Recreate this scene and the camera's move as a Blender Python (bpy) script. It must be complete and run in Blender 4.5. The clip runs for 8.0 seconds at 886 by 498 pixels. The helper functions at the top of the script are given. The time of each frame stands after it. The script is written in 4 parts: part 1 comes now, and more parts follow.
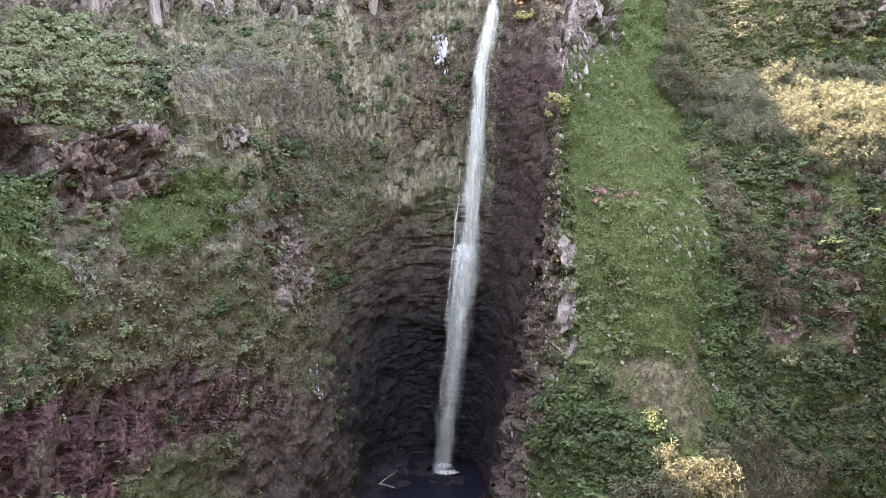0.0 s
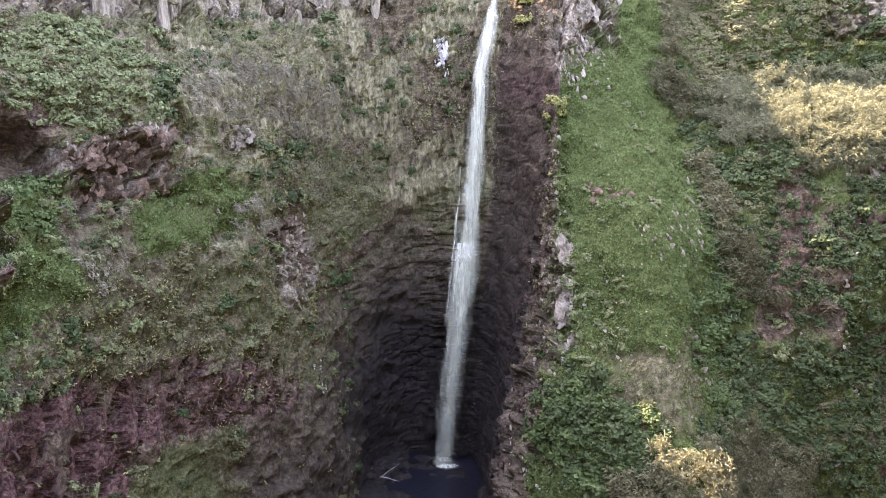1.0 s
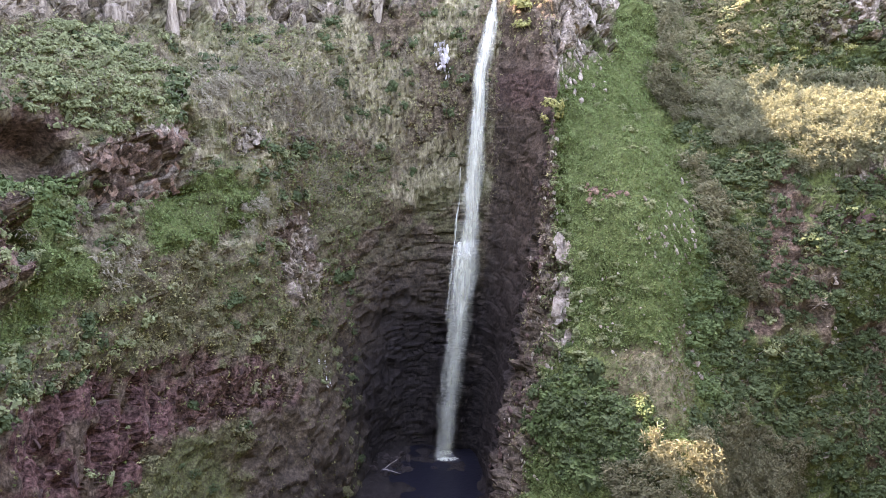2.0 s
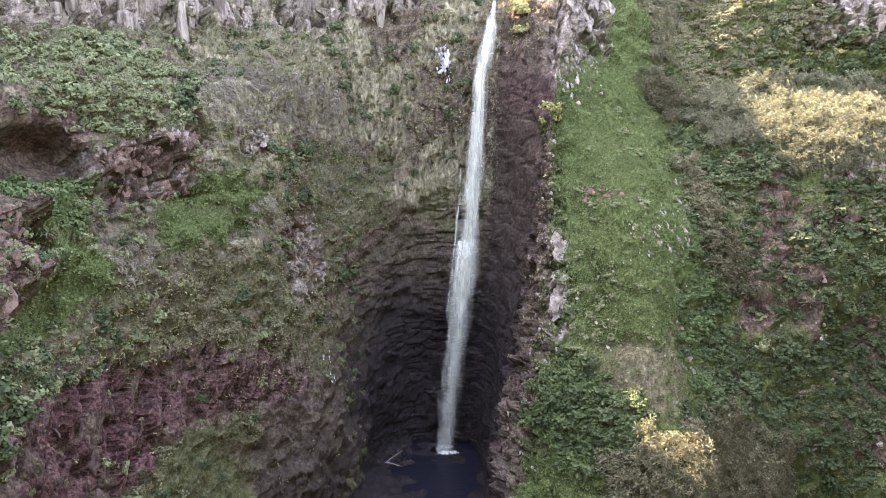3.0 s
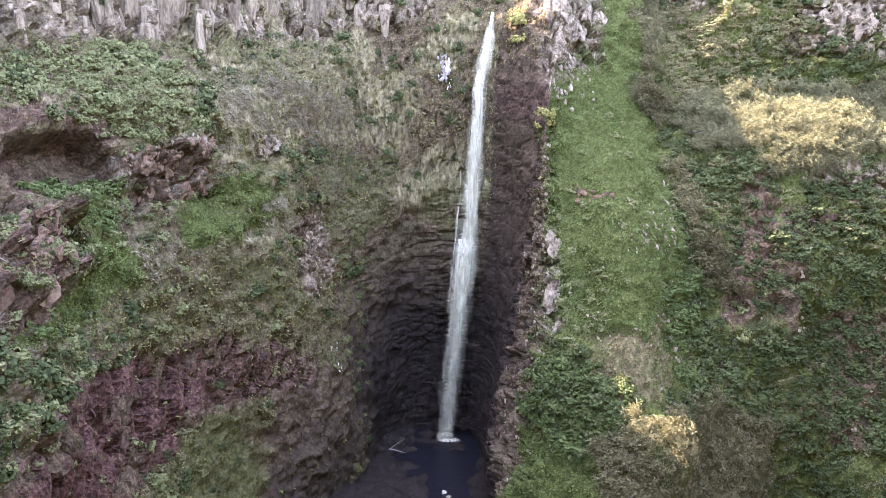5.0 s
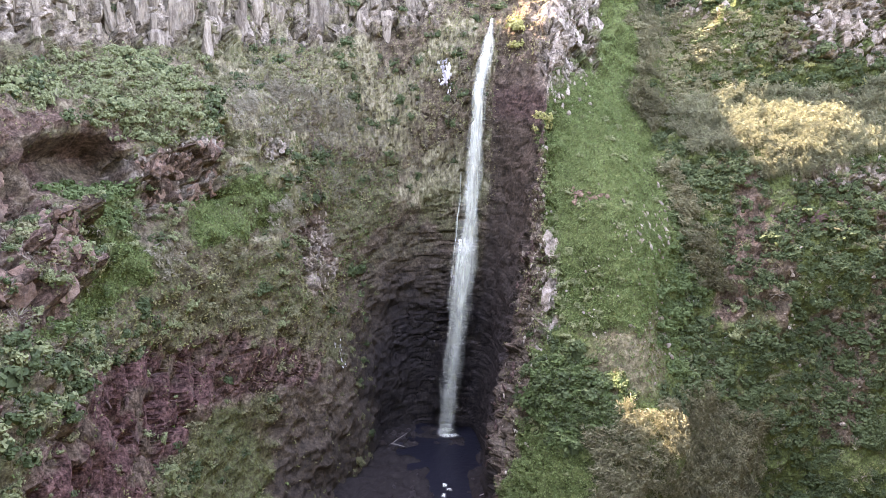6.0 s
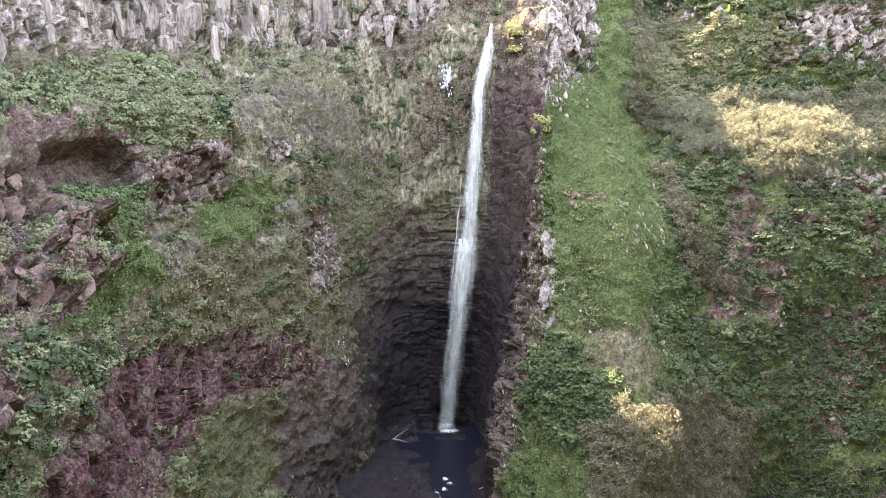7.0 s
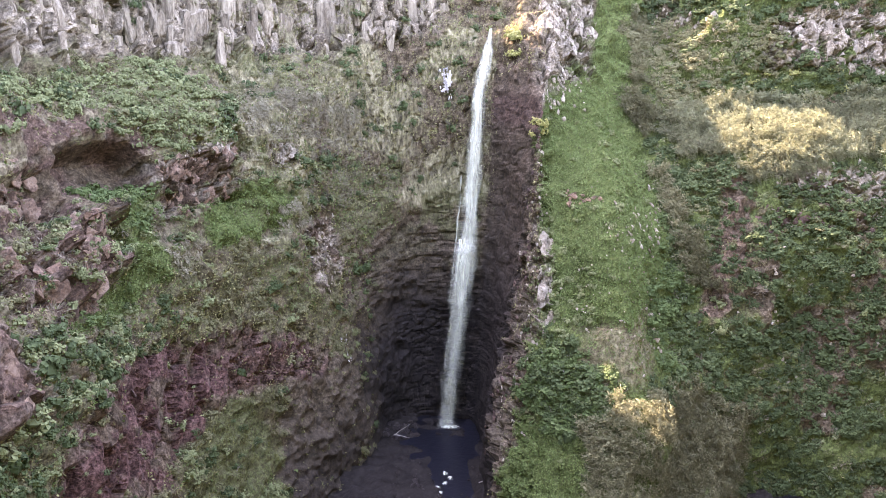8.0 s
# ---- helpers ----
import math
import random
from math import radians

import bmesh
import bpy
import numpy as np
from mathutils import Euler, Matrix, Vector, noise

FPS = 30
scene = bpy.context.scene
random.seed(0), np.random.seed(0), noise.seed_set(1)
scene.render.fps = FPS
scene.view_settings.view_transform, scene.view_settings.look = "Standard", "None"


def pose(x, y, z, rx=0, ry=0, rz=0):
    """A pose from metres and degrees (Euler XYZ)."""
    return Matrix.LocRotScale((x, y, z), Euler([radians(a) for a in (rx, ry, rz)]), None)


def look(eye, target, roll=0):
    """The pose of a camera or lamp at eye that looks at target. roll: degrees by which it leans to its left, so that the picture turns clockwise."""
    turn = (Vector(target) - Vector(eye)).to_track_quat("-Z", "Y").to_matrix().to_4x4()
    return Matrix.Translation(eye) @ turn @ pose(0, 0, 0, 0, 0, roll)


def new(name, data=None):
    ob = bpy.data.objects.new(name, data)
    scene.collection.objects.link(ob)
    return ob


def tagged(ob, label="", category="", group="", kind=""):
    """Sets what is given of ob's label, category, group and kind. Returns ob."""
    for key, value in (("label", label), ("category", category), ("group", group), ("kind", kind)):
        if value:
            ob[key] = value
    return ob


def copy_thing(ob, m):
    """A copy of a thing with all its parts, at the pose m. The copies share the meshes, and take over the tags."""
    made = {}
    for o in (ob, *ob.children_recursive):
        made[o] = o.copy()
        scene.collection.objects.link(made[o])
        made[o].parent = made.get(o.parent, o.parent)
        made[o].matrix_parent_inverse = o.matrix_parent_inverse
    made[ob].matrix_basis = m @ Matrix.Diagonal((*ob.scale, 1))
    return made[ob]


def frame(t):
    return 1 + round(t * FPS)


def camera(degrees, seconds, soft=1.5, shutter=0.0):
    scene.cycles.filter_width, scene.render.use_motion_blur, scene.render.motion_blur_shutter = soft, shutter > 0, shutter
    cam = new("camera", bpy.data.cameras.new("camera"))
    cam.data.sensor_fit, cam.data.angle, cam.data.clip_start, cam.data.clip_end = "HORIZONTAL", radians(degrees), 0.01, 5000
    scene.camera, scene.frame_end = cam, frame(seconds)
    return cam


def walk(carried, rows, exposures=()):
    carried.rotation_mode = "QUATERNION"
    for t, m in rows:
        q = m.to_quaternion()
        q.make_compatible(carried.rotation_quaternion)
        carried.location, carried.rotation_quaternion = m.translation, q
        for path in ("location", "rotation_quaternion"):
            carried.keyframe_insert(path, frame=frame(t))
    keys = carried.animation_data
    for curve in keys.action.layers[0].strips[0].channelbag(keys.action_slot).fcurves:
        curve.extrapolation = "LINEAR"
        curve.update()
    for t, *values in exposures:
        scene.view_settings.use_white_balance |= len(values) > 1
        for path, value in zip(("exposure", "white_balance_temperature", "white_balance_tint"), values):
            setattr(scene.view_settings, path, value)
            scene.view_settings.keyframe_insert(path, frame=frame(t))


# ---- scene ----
# ---- camera ----
cam = camera(60.2, 8.0, soft=0.8)
METRES, EYE, TILT, LEAN, TURN = 25.0, 62.5, -14.0, 0.0, 0.0
ROWS = [
    (0.0, 0.0, 0.0, 0.0, 0.0, 0.0, 0.0),
    (0.5, -0.0004, -0.0464, -0.0021, 0.01, -0.03, -0.01),
    (1.0, -0.0018, -0.1037, -0.0054, 0.02, -0.05, -0.02),
    (1.5, -0.0038, -0.1612, -0.0068, 0.02, -0.1, -0.04),
    (3.0, -0.0095, -0.3538, -0.0131, 0.04, -0.15, -0.05),
    (3.5, -0.0108, -0.4171, -0.0141, 0.04, -0.17, -0.06),
    (4.0, -0.0127, -0.4872, -0.0185, 0.04, -0.16, -0.07),
    (4.5, -0.0149, -0.5532, -0.0219, 0.03, -0.17, -0.07),
    (6.0, -0.0195, -0.756, -0.0363, 0.04, -0.07, -0.08),
    (6.5, -0.0209, -0.816, -0.0343, 0.05, -0.11, -0.1),
    (7.0, -0.0211, -0.8796, -0.0351, 0.07, -0.1, -0.1),
    (7.5, -0.0209, -0.9376, -0.0327, 0.08, -0.14, -0.11),
    (8.0, -0.0207, -0.9986, -0.0334, 0.1, -0.13, -0.1),
]
walk(cam, [(t, pose(0, 0, EYE, TILT, LEAN, TURN) @ pose(METRES * x, METRES * y, METRES * z, 90 + pitch, roll, yaw)) for t, x, y, z, yaw, pitch, roll in ROWS],
     exposures=[(0.0, 5.41, 8000, 40), (4.0, 5.58, 8000, 40), (8.0, 5.72, 8000, 40)])

# ---- light ----
SUN_DIR = Vector((-0.597, 0.398, 0.697)).normalized()  # towards the sun
sun = new("sun", bpy.data.lights.new("sun", "SUN"))
sun.data.energy, sun.data.angle, sun.data.color = 2.0, radians(0.5), (1.0, 0.97, 0.9)
sun.matrix_world = look((0, 0, 200), Vector((0, 0, 200)) - SUN_DIR)
world = bpy.data.worlds.new("world")
scene.world = world
world.use_nodes = True
sky = world.node_tree.nodes.new("ShaderNodeTexSky")
sky.sky_type, sky.sun_disc = "NISHITA", False
sky.sun_elevation = math.asin(SUN_DIR.z)
sky.sun_rotation = math.atan2(SUN_DIR.x, SUN_DIR.y)
back = world.node_tree.nodes["Background"]
back.inputs["Strength"].default_value = 0.15
world.node_tree.links.new(sky.outputs[0], back.inputs["Color"])

# ---- materials ----
def material(name):
    m = bpy.data.materials.new(name)
    m.use_nodes = True
    t = m.node_tree
    return m, t, t.nodes["Principled BSDF"]


def add(t, kind, **inputs):
    n = t.nodes.new(kind)
    for k, v in inputs.items():
        n.inputs[k.replace("_", " ")].default_value = v
    return n


def noise_tex(t, scale, detail=6.0, rough=0.6, stretch=(1, 1, 1)):
    co = add(t, "ShaderNodeNewGeometry")
    mp = add(t, "ShaderNodeMapping")
    mp.inputs["Scale"].default_value = stretch
    n = add(t, "ShaderNodeTexNoise", Scale=scale, Detail=detail, Roughness=rough)
    t.links.new(co.outputs["Position"], mp.inputs["Vector"])
    t.links.new(mp.outputs["Vector"], n.inputs["Vector"])
    return n.outputs["Fac"]


def ramp(t, fac, stops):
    r = add(t, "ShaderNodeValToRGB")
    while len(r.color_ramp.elements) < len(stops):
        r.color_ramp.elements.new(0.5)
    for e, (p, c) in zip(r.color_ramp.elements, stops):
        e.position, e.color = p, (*c, 1)
    t.links.new(fac, r.inputs["Fac"])
    return r.outputs["Color"]


def mix(t, fac, a, b, blend="MIX"):
    n = t.nodes.new("ShaderNodeMix")
    n.data_type, n.blend_type = "RGBA", blend
    for i, v in ((0, fac), (6, a), (7, b)):
        if isinstance(v, (float, int)):
            n.inputs[i].default_value = v
        elif isinstance(v, tuple):
            n.inputs[i].default_value = (*v, 1)
        else:
            t.links.new(v, n.inputs[i])
    return n.outputs[2]


def attr(t, name, out="Fac"):
    n = t.nodes.new("ShaderNodeAttribute")
    n.attribute_name = name
    return n.outputs[out]


def bump(t, b, height, strength, distance):
    n = add(t, "ShaderNodeBump", Strength=strength, Distance=distance)
    t.links.new(height, n.inputs["Height"])
    t.links.new(n.outputs["Normal"], b.inputs["Normal"])


def maths(t, op, a, b):
    n = t.nodes.new("ShaderNodeMath")
    n.operation = op
    for i, v in enumerate((a, b)):
        if isinstance(v, (float, int)):
            n.inputs[i].default_value = v
        else:
            t.links.new(v, n.inputs[i])
    return n.outputs[0]


def rock_material(name, dark, mid, pale, lichen=0.35, rough=0.85, stretch=(1, 1, 1)):
    m, t, b = material(name)
    big = noise_tex(t, 0.35)
    fine = noise_tex(t, 2.2, 9, 0.72, stretch)
    c = ramp(t, fine, [(0.3, dark), (0.52, mid), (0.72, pale)])
    c = mix(t, maths(t, "MULTIPLY", big, 0.5), c, mid)
    spots = ramp(t, noise_tex(t, 1.3, 5, 0.75), [(0.52, (0, 0, 0)), (0.62, (1, 1, 1))])
    c = mix(t, maths(t, "MULTIPLY", spots, lichen), c, (0.42, 0.40, 0.34))
    info = t.nodes.new("ShaderNodeObjectInfo")
    c = mix(t, 0.25, c, ramp(t, info.outputs["Random"], [(0.0, dark), (1.0, pale)]))
    t.links.new(c, b.inputs["Base Color"])
    b.inputs["Roughness"].default_value = rough
    b.inputs["Specular IOR Level"].default_value = 0.2
    crack = ramp(t, noise_tex(t, 0.9, 10, 0.82, stretch), [(0.43, (0.3, 0.27, 0.25)), (0.53, (1, 1, 1))])
    t.links.new(mix(t, 0.85, c, mix(t, 1.0, c, crack, "MULTIPLY")), b.inputs["Base Color"])
    bump(t, b, noise_tex(t, 1.2, 10, 0.78, stretch), 1.0, 0.9)
    return m


def terrain_material():
    """Bare rock, soil and low herbage, mixed by the masks on the ground's mesh."""
    m, t, b = material("cliff_ground")
    grain = noise_tex(t, 2.6, 10, 0.78)
    broad = noise_tex(t, 0.16, 5, 0.6)
    streak = noise_tex(t, 1.6, 8, 0.75, (1, 1, 0.3))
    crack = ramp(t, noise_tex(t, 0.75, 10, 0.8), [(0.42, (0.25, 0.25, 0.25)), (0.56, (1, 1, 1))])
    rock = ramp(t, grain, [(0.34, (0.028, 0.021, 0.013)), (0.5, (0.1, 0.076, 0.046)), (0.68, (0.22, 0.175, 0.115))])
    red = ramp(t, grain, [(0.37, (0.014, 0.007, 0.005)), (0.5, (0.088, 0.046, 0.036)), (0.66, (0.2, 0.12, 0.09))])
    # near-black ramp: wet rock, with the alcove's shade put into the colour
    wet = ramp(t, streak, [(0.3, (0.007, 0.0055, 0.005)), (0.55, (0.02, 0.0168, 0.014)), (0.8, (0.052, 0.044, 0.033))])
    pale = ramp(t, grain, [(0.33, (0.05, 0.042, 0.034)), (0.5, (0.25, 0.21, 0.15)), (0.68, (0.46, 0.405, 0.30))])
    green = ramp(t, grain, [(0.36, (0.014, 0.02, 0.006)), (0.5, (0.05, 0.066, 0.02)), (0.66, (0.11, 0.137, 0.046))])
    dry = ramp(t, streak, [(0.36, (0.02, 0.018, 0.010)), (0.5, (0.148, 0.132, 0.073)), (0.66, (0.32, 0.29, 0.18))])
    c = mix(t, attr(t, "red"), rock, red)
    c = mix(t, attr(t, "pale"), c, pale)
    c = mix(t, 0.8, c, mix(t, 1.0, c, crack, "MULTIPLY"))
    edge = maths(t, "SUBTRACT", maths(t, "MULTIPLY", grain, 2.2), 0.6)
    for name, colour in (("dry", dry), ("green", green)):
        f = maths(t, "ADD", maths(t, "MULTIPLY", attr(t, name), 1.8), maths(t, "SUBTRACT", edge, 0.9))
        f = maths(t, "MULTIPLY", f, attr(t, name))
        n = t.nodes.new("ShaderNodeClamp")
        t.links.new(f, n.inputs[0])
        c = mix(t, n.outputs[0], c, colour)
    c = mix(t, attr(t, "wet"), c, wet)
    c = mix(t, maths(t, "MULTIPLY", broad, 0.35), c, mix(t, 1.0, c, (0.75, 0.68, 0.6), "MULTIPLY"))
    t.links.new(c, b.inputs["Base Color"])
    r = maths(t, "SUBTRACT", 0.9, maths(t, "MULTIPLY", attr(t, "wet"), 0.12))
    t.links.new(r, b.inputs["Roughness"])
    b.inputs["Specular IOR Level"].default_value = 0.04
    bump(t, b, noise_tex(t, 2.2, 10, 0.78), 1.0, 0.45)
    return m


def leaf_material(name, dark, mid, pale, through_light=0.25, rough=0.68):
    m, t, b = material(name)
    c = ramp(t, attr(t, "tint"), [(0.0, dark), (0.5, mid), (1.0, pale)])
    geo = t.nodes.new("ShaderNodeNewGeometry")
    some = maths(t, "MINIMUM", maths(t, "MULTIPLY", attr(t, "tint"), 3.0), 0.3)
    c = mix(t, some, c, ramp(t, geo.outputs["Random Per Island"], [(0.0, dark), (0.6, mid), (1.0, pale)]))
    t.links.new(c, b.inputs["Base Color"])
    b.inputs["Roughness"].default_value = rough
    b.inputs["Specular IOR Level"].default_value = 0.1
    tr = t.nodes.new("ShaderNodeBsdfTranslucent")
    t.links.new(c, tr.inputs["Color"])
    mx = t.nodes.new("ShaderNodeMixShader")
    mx.inputs[0].default_value = through_light
    t.links.new(b.outputs[0], mx.inputs[1])
    t.links.new(tr.outputs[0], mx.inputs[2])
    t.links.new(mx.outputs[0], t.nodes["Material Output"].inputs["Surface"])
    return m


M_GROUND = terrain_material()
M_PALE = rock_material("pale_basalt", (0.10, 0.08, 0.055), (0.30, 0.25, 0.175), (0.48, 0.43, 0.32), 0.2)
M_RED = rock_material("red_basalt", (0.02, 0.011, 0.008), (0.09, 0.05, 0.036), (0.2, 0.13, 0.09), 0.08)
M_PINK = rock_material("pinkish_basalt", (0.06, 0.035, 0.02), (0.2, 0.122, 0.076), (0.34, 0.245, 0.16), 0.12)
M_BROWN = rock_material("weathered_column_basalt", (0.085, 0.07, 0.047), (0.235, 0.195, 0.13), (0.38, 0.325, 0.23), 0.15, 0.85, (1, 1, 0.22))
M_GUANO = rock_material("white_stained_basalt", (0.22, 0.2, 0.17), (0.48, 0.46, 0.41), (0.68, 0.66, 0.6), 0.1)
M_WETROCK = rock_material("wet_basalt", (0.008, 0.006, 0.005), (0.028, 0.021, 0.017), (0.07, 0.054, 0.043), 0.0, 0.5)
M_SHRUB = leaf_material("grey_green_leaves", (0.066, 0.077, 0.031), (0.1, 0.116, 0.047), (0.137, 0.155, 0.068))
M_GREEN = leaf_material("green_leaves", (0.021, 0.031, 0.011), (0.035, 0.051, 0.018), (0.056, 0.077, 0.029))
M_HERB = leaf_material("bright_herbs", (0.04, 0.064, 0.018), (0.076, 0.112, 0.033), (0.125, 0.165, 0.058), 0.3)
M_LEAFY = leaf_material("fresh_leaves", (0.031, 0.049, 0.015), (0.05, 0.076, 0.023), (0.08, 0.11, 0.039))
M_DULL = leaf_material("dull_leaves", (0.05, 0.047, 0.021), (0.085, 0.083, 0.036), (0.125, 0.122, 0.058), 0.2)
M_DRY = leaf_material("dry_twigs", (0.07, 0.06, 0.04), (0.135, 0.117, 0.08), (0.2, 0.178, 0.125), 0.15, 0.8)
# browner, darker copy of the cane leaves with their shade in the colour
M_SHADECANE = leaf_material("shaded_brown_cane_leaves", (0.045, 0.044, 0.021), (0.09, 0.087, 0.043), (0.16, 0.156, 0.082), 0.25)
M_OLIVE = leaf_material("olive_creepers", (0.085, 0.081, 0.031), (0.148, 0.141, 0.056), (0.215, 0.205, 0.092), 0.15, 0.75)
M_WITHERED = leaf_material("withered_herbs", (0.045, 0.047, 0.013), (0.08, 0.081, 0.025), (0.115, 0.114, 0.042), 0.15, 0.75)
M_DRYCANE = leaf_material("dry_cane_leaves", (0.08, 0.07, 0.043), (0.15, 0.135, 0.085), (0.24, 0.22, 0.15), 0.2, 0.7)
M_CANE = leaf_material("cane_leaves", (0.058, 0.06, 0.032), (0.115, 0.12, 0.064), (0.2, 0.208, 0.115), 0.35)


# ---- noise and meshes by array ----
def hashed(i, j, k, seed):
    h = (i * 374761393 + j * 668265263 + k * 2147483647 + seed * 974634777) & 0xFFFFFFFF
    h = ((h ^ (h >> 13)) * 1274126177) & 0xFFFFFFFF
    return ((h ^ (h >> 16)) & 0xFFFF) / 65535.0


def value_noise(p, scale, seed=0):
    """Smooth noise in 0..1 at points p (n, 3)."""
    q = p * scale
    f = np.floor(q).astype(np.int64)
    w = q - f
    w = w * w * (3 - 2 * w)
    total = 0
    for a in (0, 1):
        for b in (0, 1):
            for c in (0, 1):
                v = hashed(f[:, 0] + a, f[:, 1] + b, f[:, 2] + c, seed)
                total = total + v * (w[:, 0] if a else 1 - w[:, 0]) * (w[:, 1] if b else 1 - w[:, 1]) * (w[:, 2] if c else 1 - w[:, 2])
    return total


def fbm(p, scale, octaves=4, seed=0, gain=0.5):
    total, amp, norm = 0, 1.0, 0
    for o in range(octaves):
        total = total + amp * value_noise(p + 17.3 * o, scale * 2 ** o, seed + o)
        norm += amp
        amp *= gain
    return total / norm


def blocks(p, size, seed=0):
    """Broken rock: every cell is a block with its own set and tilt, cracks between them. About -1..1."""
    q = p / np.array(size)
    f = np.floor(q).astype(np.int64)
    near, second = np.full(len(q), 9.0), np.full(len(q), 9.0)
    best = np.zeros((len(q), 3))
    tone = np.zeros((len(q), 3))
    for a in (-1, 0, 1):
        for b in (-1, 0, 1):
            for c in (-1, 0, 1):
                i, j, k = f[:, 0] + a, f[:, 1] + b, f[:, 2] + c
                h = np.column_stack([hashed(i, j, k, seed + m) for m in (1, 2, 3)])
                v = q - np.column_stack((i, j, k)) - h
                d = (v * v).sum(axis=1)
                closer = d < near
                second = np.where(closer, near, np.minimum(second, d))
                near = np.where(closer, d, near)
                best[closer], tone[closer] = v[closer], h[closer]
    gap = np.sqrt(second) - np.sqrt(near)
    tilt = (tone[:, [1, 2, 0]] - 0.5) * 1.5
    return (tone[:, 0] - 0.5) * 1.7 + (best * tilt).sum(axis=1) - 1.0 * (1 - np.clip(gap / 0.14, 0, 1))


def step(a, b, x):
    t = np.clip((x - a) / (b - a), 0, 1)
    return t * t * (3 - 2 * t)


def band(x, a, b, soft):
    return step(a - soft, a + soft, x) * (1 - step(b - soft, b + soft, x))


def mesh_from(name, verts, quads, mat, floats=None, smooth=False):
    me = bpy.data.meshes.new(name)
    nv, nf, k = len(verts), len(quads), quads.shape[1]
    me.vertices.add(nv)
    me.vertices.foreach_set("co", np.ascontiguousarray(verts, dtype=np.float32).ravel())
    me.loops.add(nf * k)
    me.loops.foreach_set("vertex_index", np.ascontiguousarray(quads, dtype=np.int32).ravel())
    me.polygons.add(nf)
    me.polygons.foreach_set("loop_start", np.arange(0, nf * k, k, dtype=np.int32))
    me.polygons.foreach_set("use_smooth", np.full(nf, smooth))
    for key, v in (floats or {}).items():
        a = me.attributes.new(key, "FLOAT", "POINT")
        a.data.foreach_set("value", np.ascontiguousarray(v, dtype=np.float32))
    me.update(calc_edges=True)
    me.materials.append(mat)
    return me


# ---- the cliffs: a loft between upright profile lines ----
# Each line: plan places at heights -20, 0, 20, 40, 60, 80 m above the pool.
LINES = []


def profile(*plan):
    LINES.append(plan)


profile((-30, -260), (-32, -260), (-36, -260), (-42, -260), (-58, -260), (-80, -260))  # 0 valley mouth
profile((-26, -90), (-28, -90), (-32, -90), (-38, -90), (-50, -90), (-64, -90))  # 1
profile((-27, 10), (-29, 10), (-33, 12), (-37, 14), (-46, 15), (-58, 15))  # 2
profile((-24, 40), (-27, 40), (-32.5, 40), (-36, 41), (-47, 42), (-55, 46))  # 3 near shoulder
profile((-21, 60), (-25, 60), (-32, 60), (-37, 61), (-45, 65), (-52, 74))  # 4
profile((-17, 74), (-21, 74), (-29, 74), (-33, 73), (-38, 76), (-43, 92))  # 5 below the cave
profile((-12, 86), (-16, 85), (-23, 82), (-29, 82), (-31.5, 88), (-34, 104))  # 6
profile((-10, 93), (-13, 92), (-17, 93), (-20, 97), (-23, 95), (-23, 118))  # 7 lip of the alcove
profile((-8, 104), (-10.5, 105), (-12.5, 105), (-14.5, 106.5), (-15, 112), (-14, 117))  # 8
profile((-3, 109), (-5, 110), (-6, 111), (-6, 111), (-5, 112), (-4, 120))  # 9 back of the alcove
profile((3, 108), (2, 109), (2.5, 110), (4, 110), (5.6, 110.5), (7, 118))  # 10 the fall and its ravine
profile((6, 104), (5.5, 105), (6.8, 106), (8.2, 107.5), (9, 109.5), (11, 118))  # 11
profile((4, 70), (6, 75), (8.8, 88.5), (11.8, 95.5), (15, 100), (18, 117))  # 12 edge of the spur
profile((12, 52), (13, 64), (14, 77.5), (17, 91), (18.5, 106), (21, 119))  # 13
profile((22, 46), (23, 58), (24, 69.5), (25, 85), (26, 110), (28, 122))  # 14 crest of the spur
profile((33, 52), (32, 64), (30.5, 76), (33, 95.5), (31.5, 113), (34, 124))  # 15
profile((44, 70), (42, 76), (39, 87), (38.5, 97), (37, 113), (39, 128))  # 16 gully
profile((50, 76), (49, 83), (50, 87.5), (47, 94), (46.8, 111.5), (48, 117))  # 17
profile((60, 74), (60, 80), (58, 88), (58.5, 94), (61, 108.5), (65.5, 114.5))  # 18
profile((80, 62), (81, 70), (82, 78), (84, 86), (86, 100), (90, 112))  # 19
profile((66, 10), (68, 10), (72, 12), (76, 14), (82, 15), (90, 20))  # 20 unseen wall, set close in to shade the right slope
profile((66, -90), (68, -90), (72, -90), (78, -90), (88, -90), (100, -90))  # 21
profile((92, -260), (95, -260), (100, -260), (108, -260), (120, -260), (136, -260))  # 22
GRID = np.array(LINES, dtype=float)


def cubic(w):
    return (-0.5 * w + w * w - 0.5 * w ** 3, 1 - 2.5 * w * w + 1.5 * w ** 3, 0.5 * w + 2 * w * w - 1.5 * w ** 3, -0.5 * w * w + 0.5 * w ** 3)


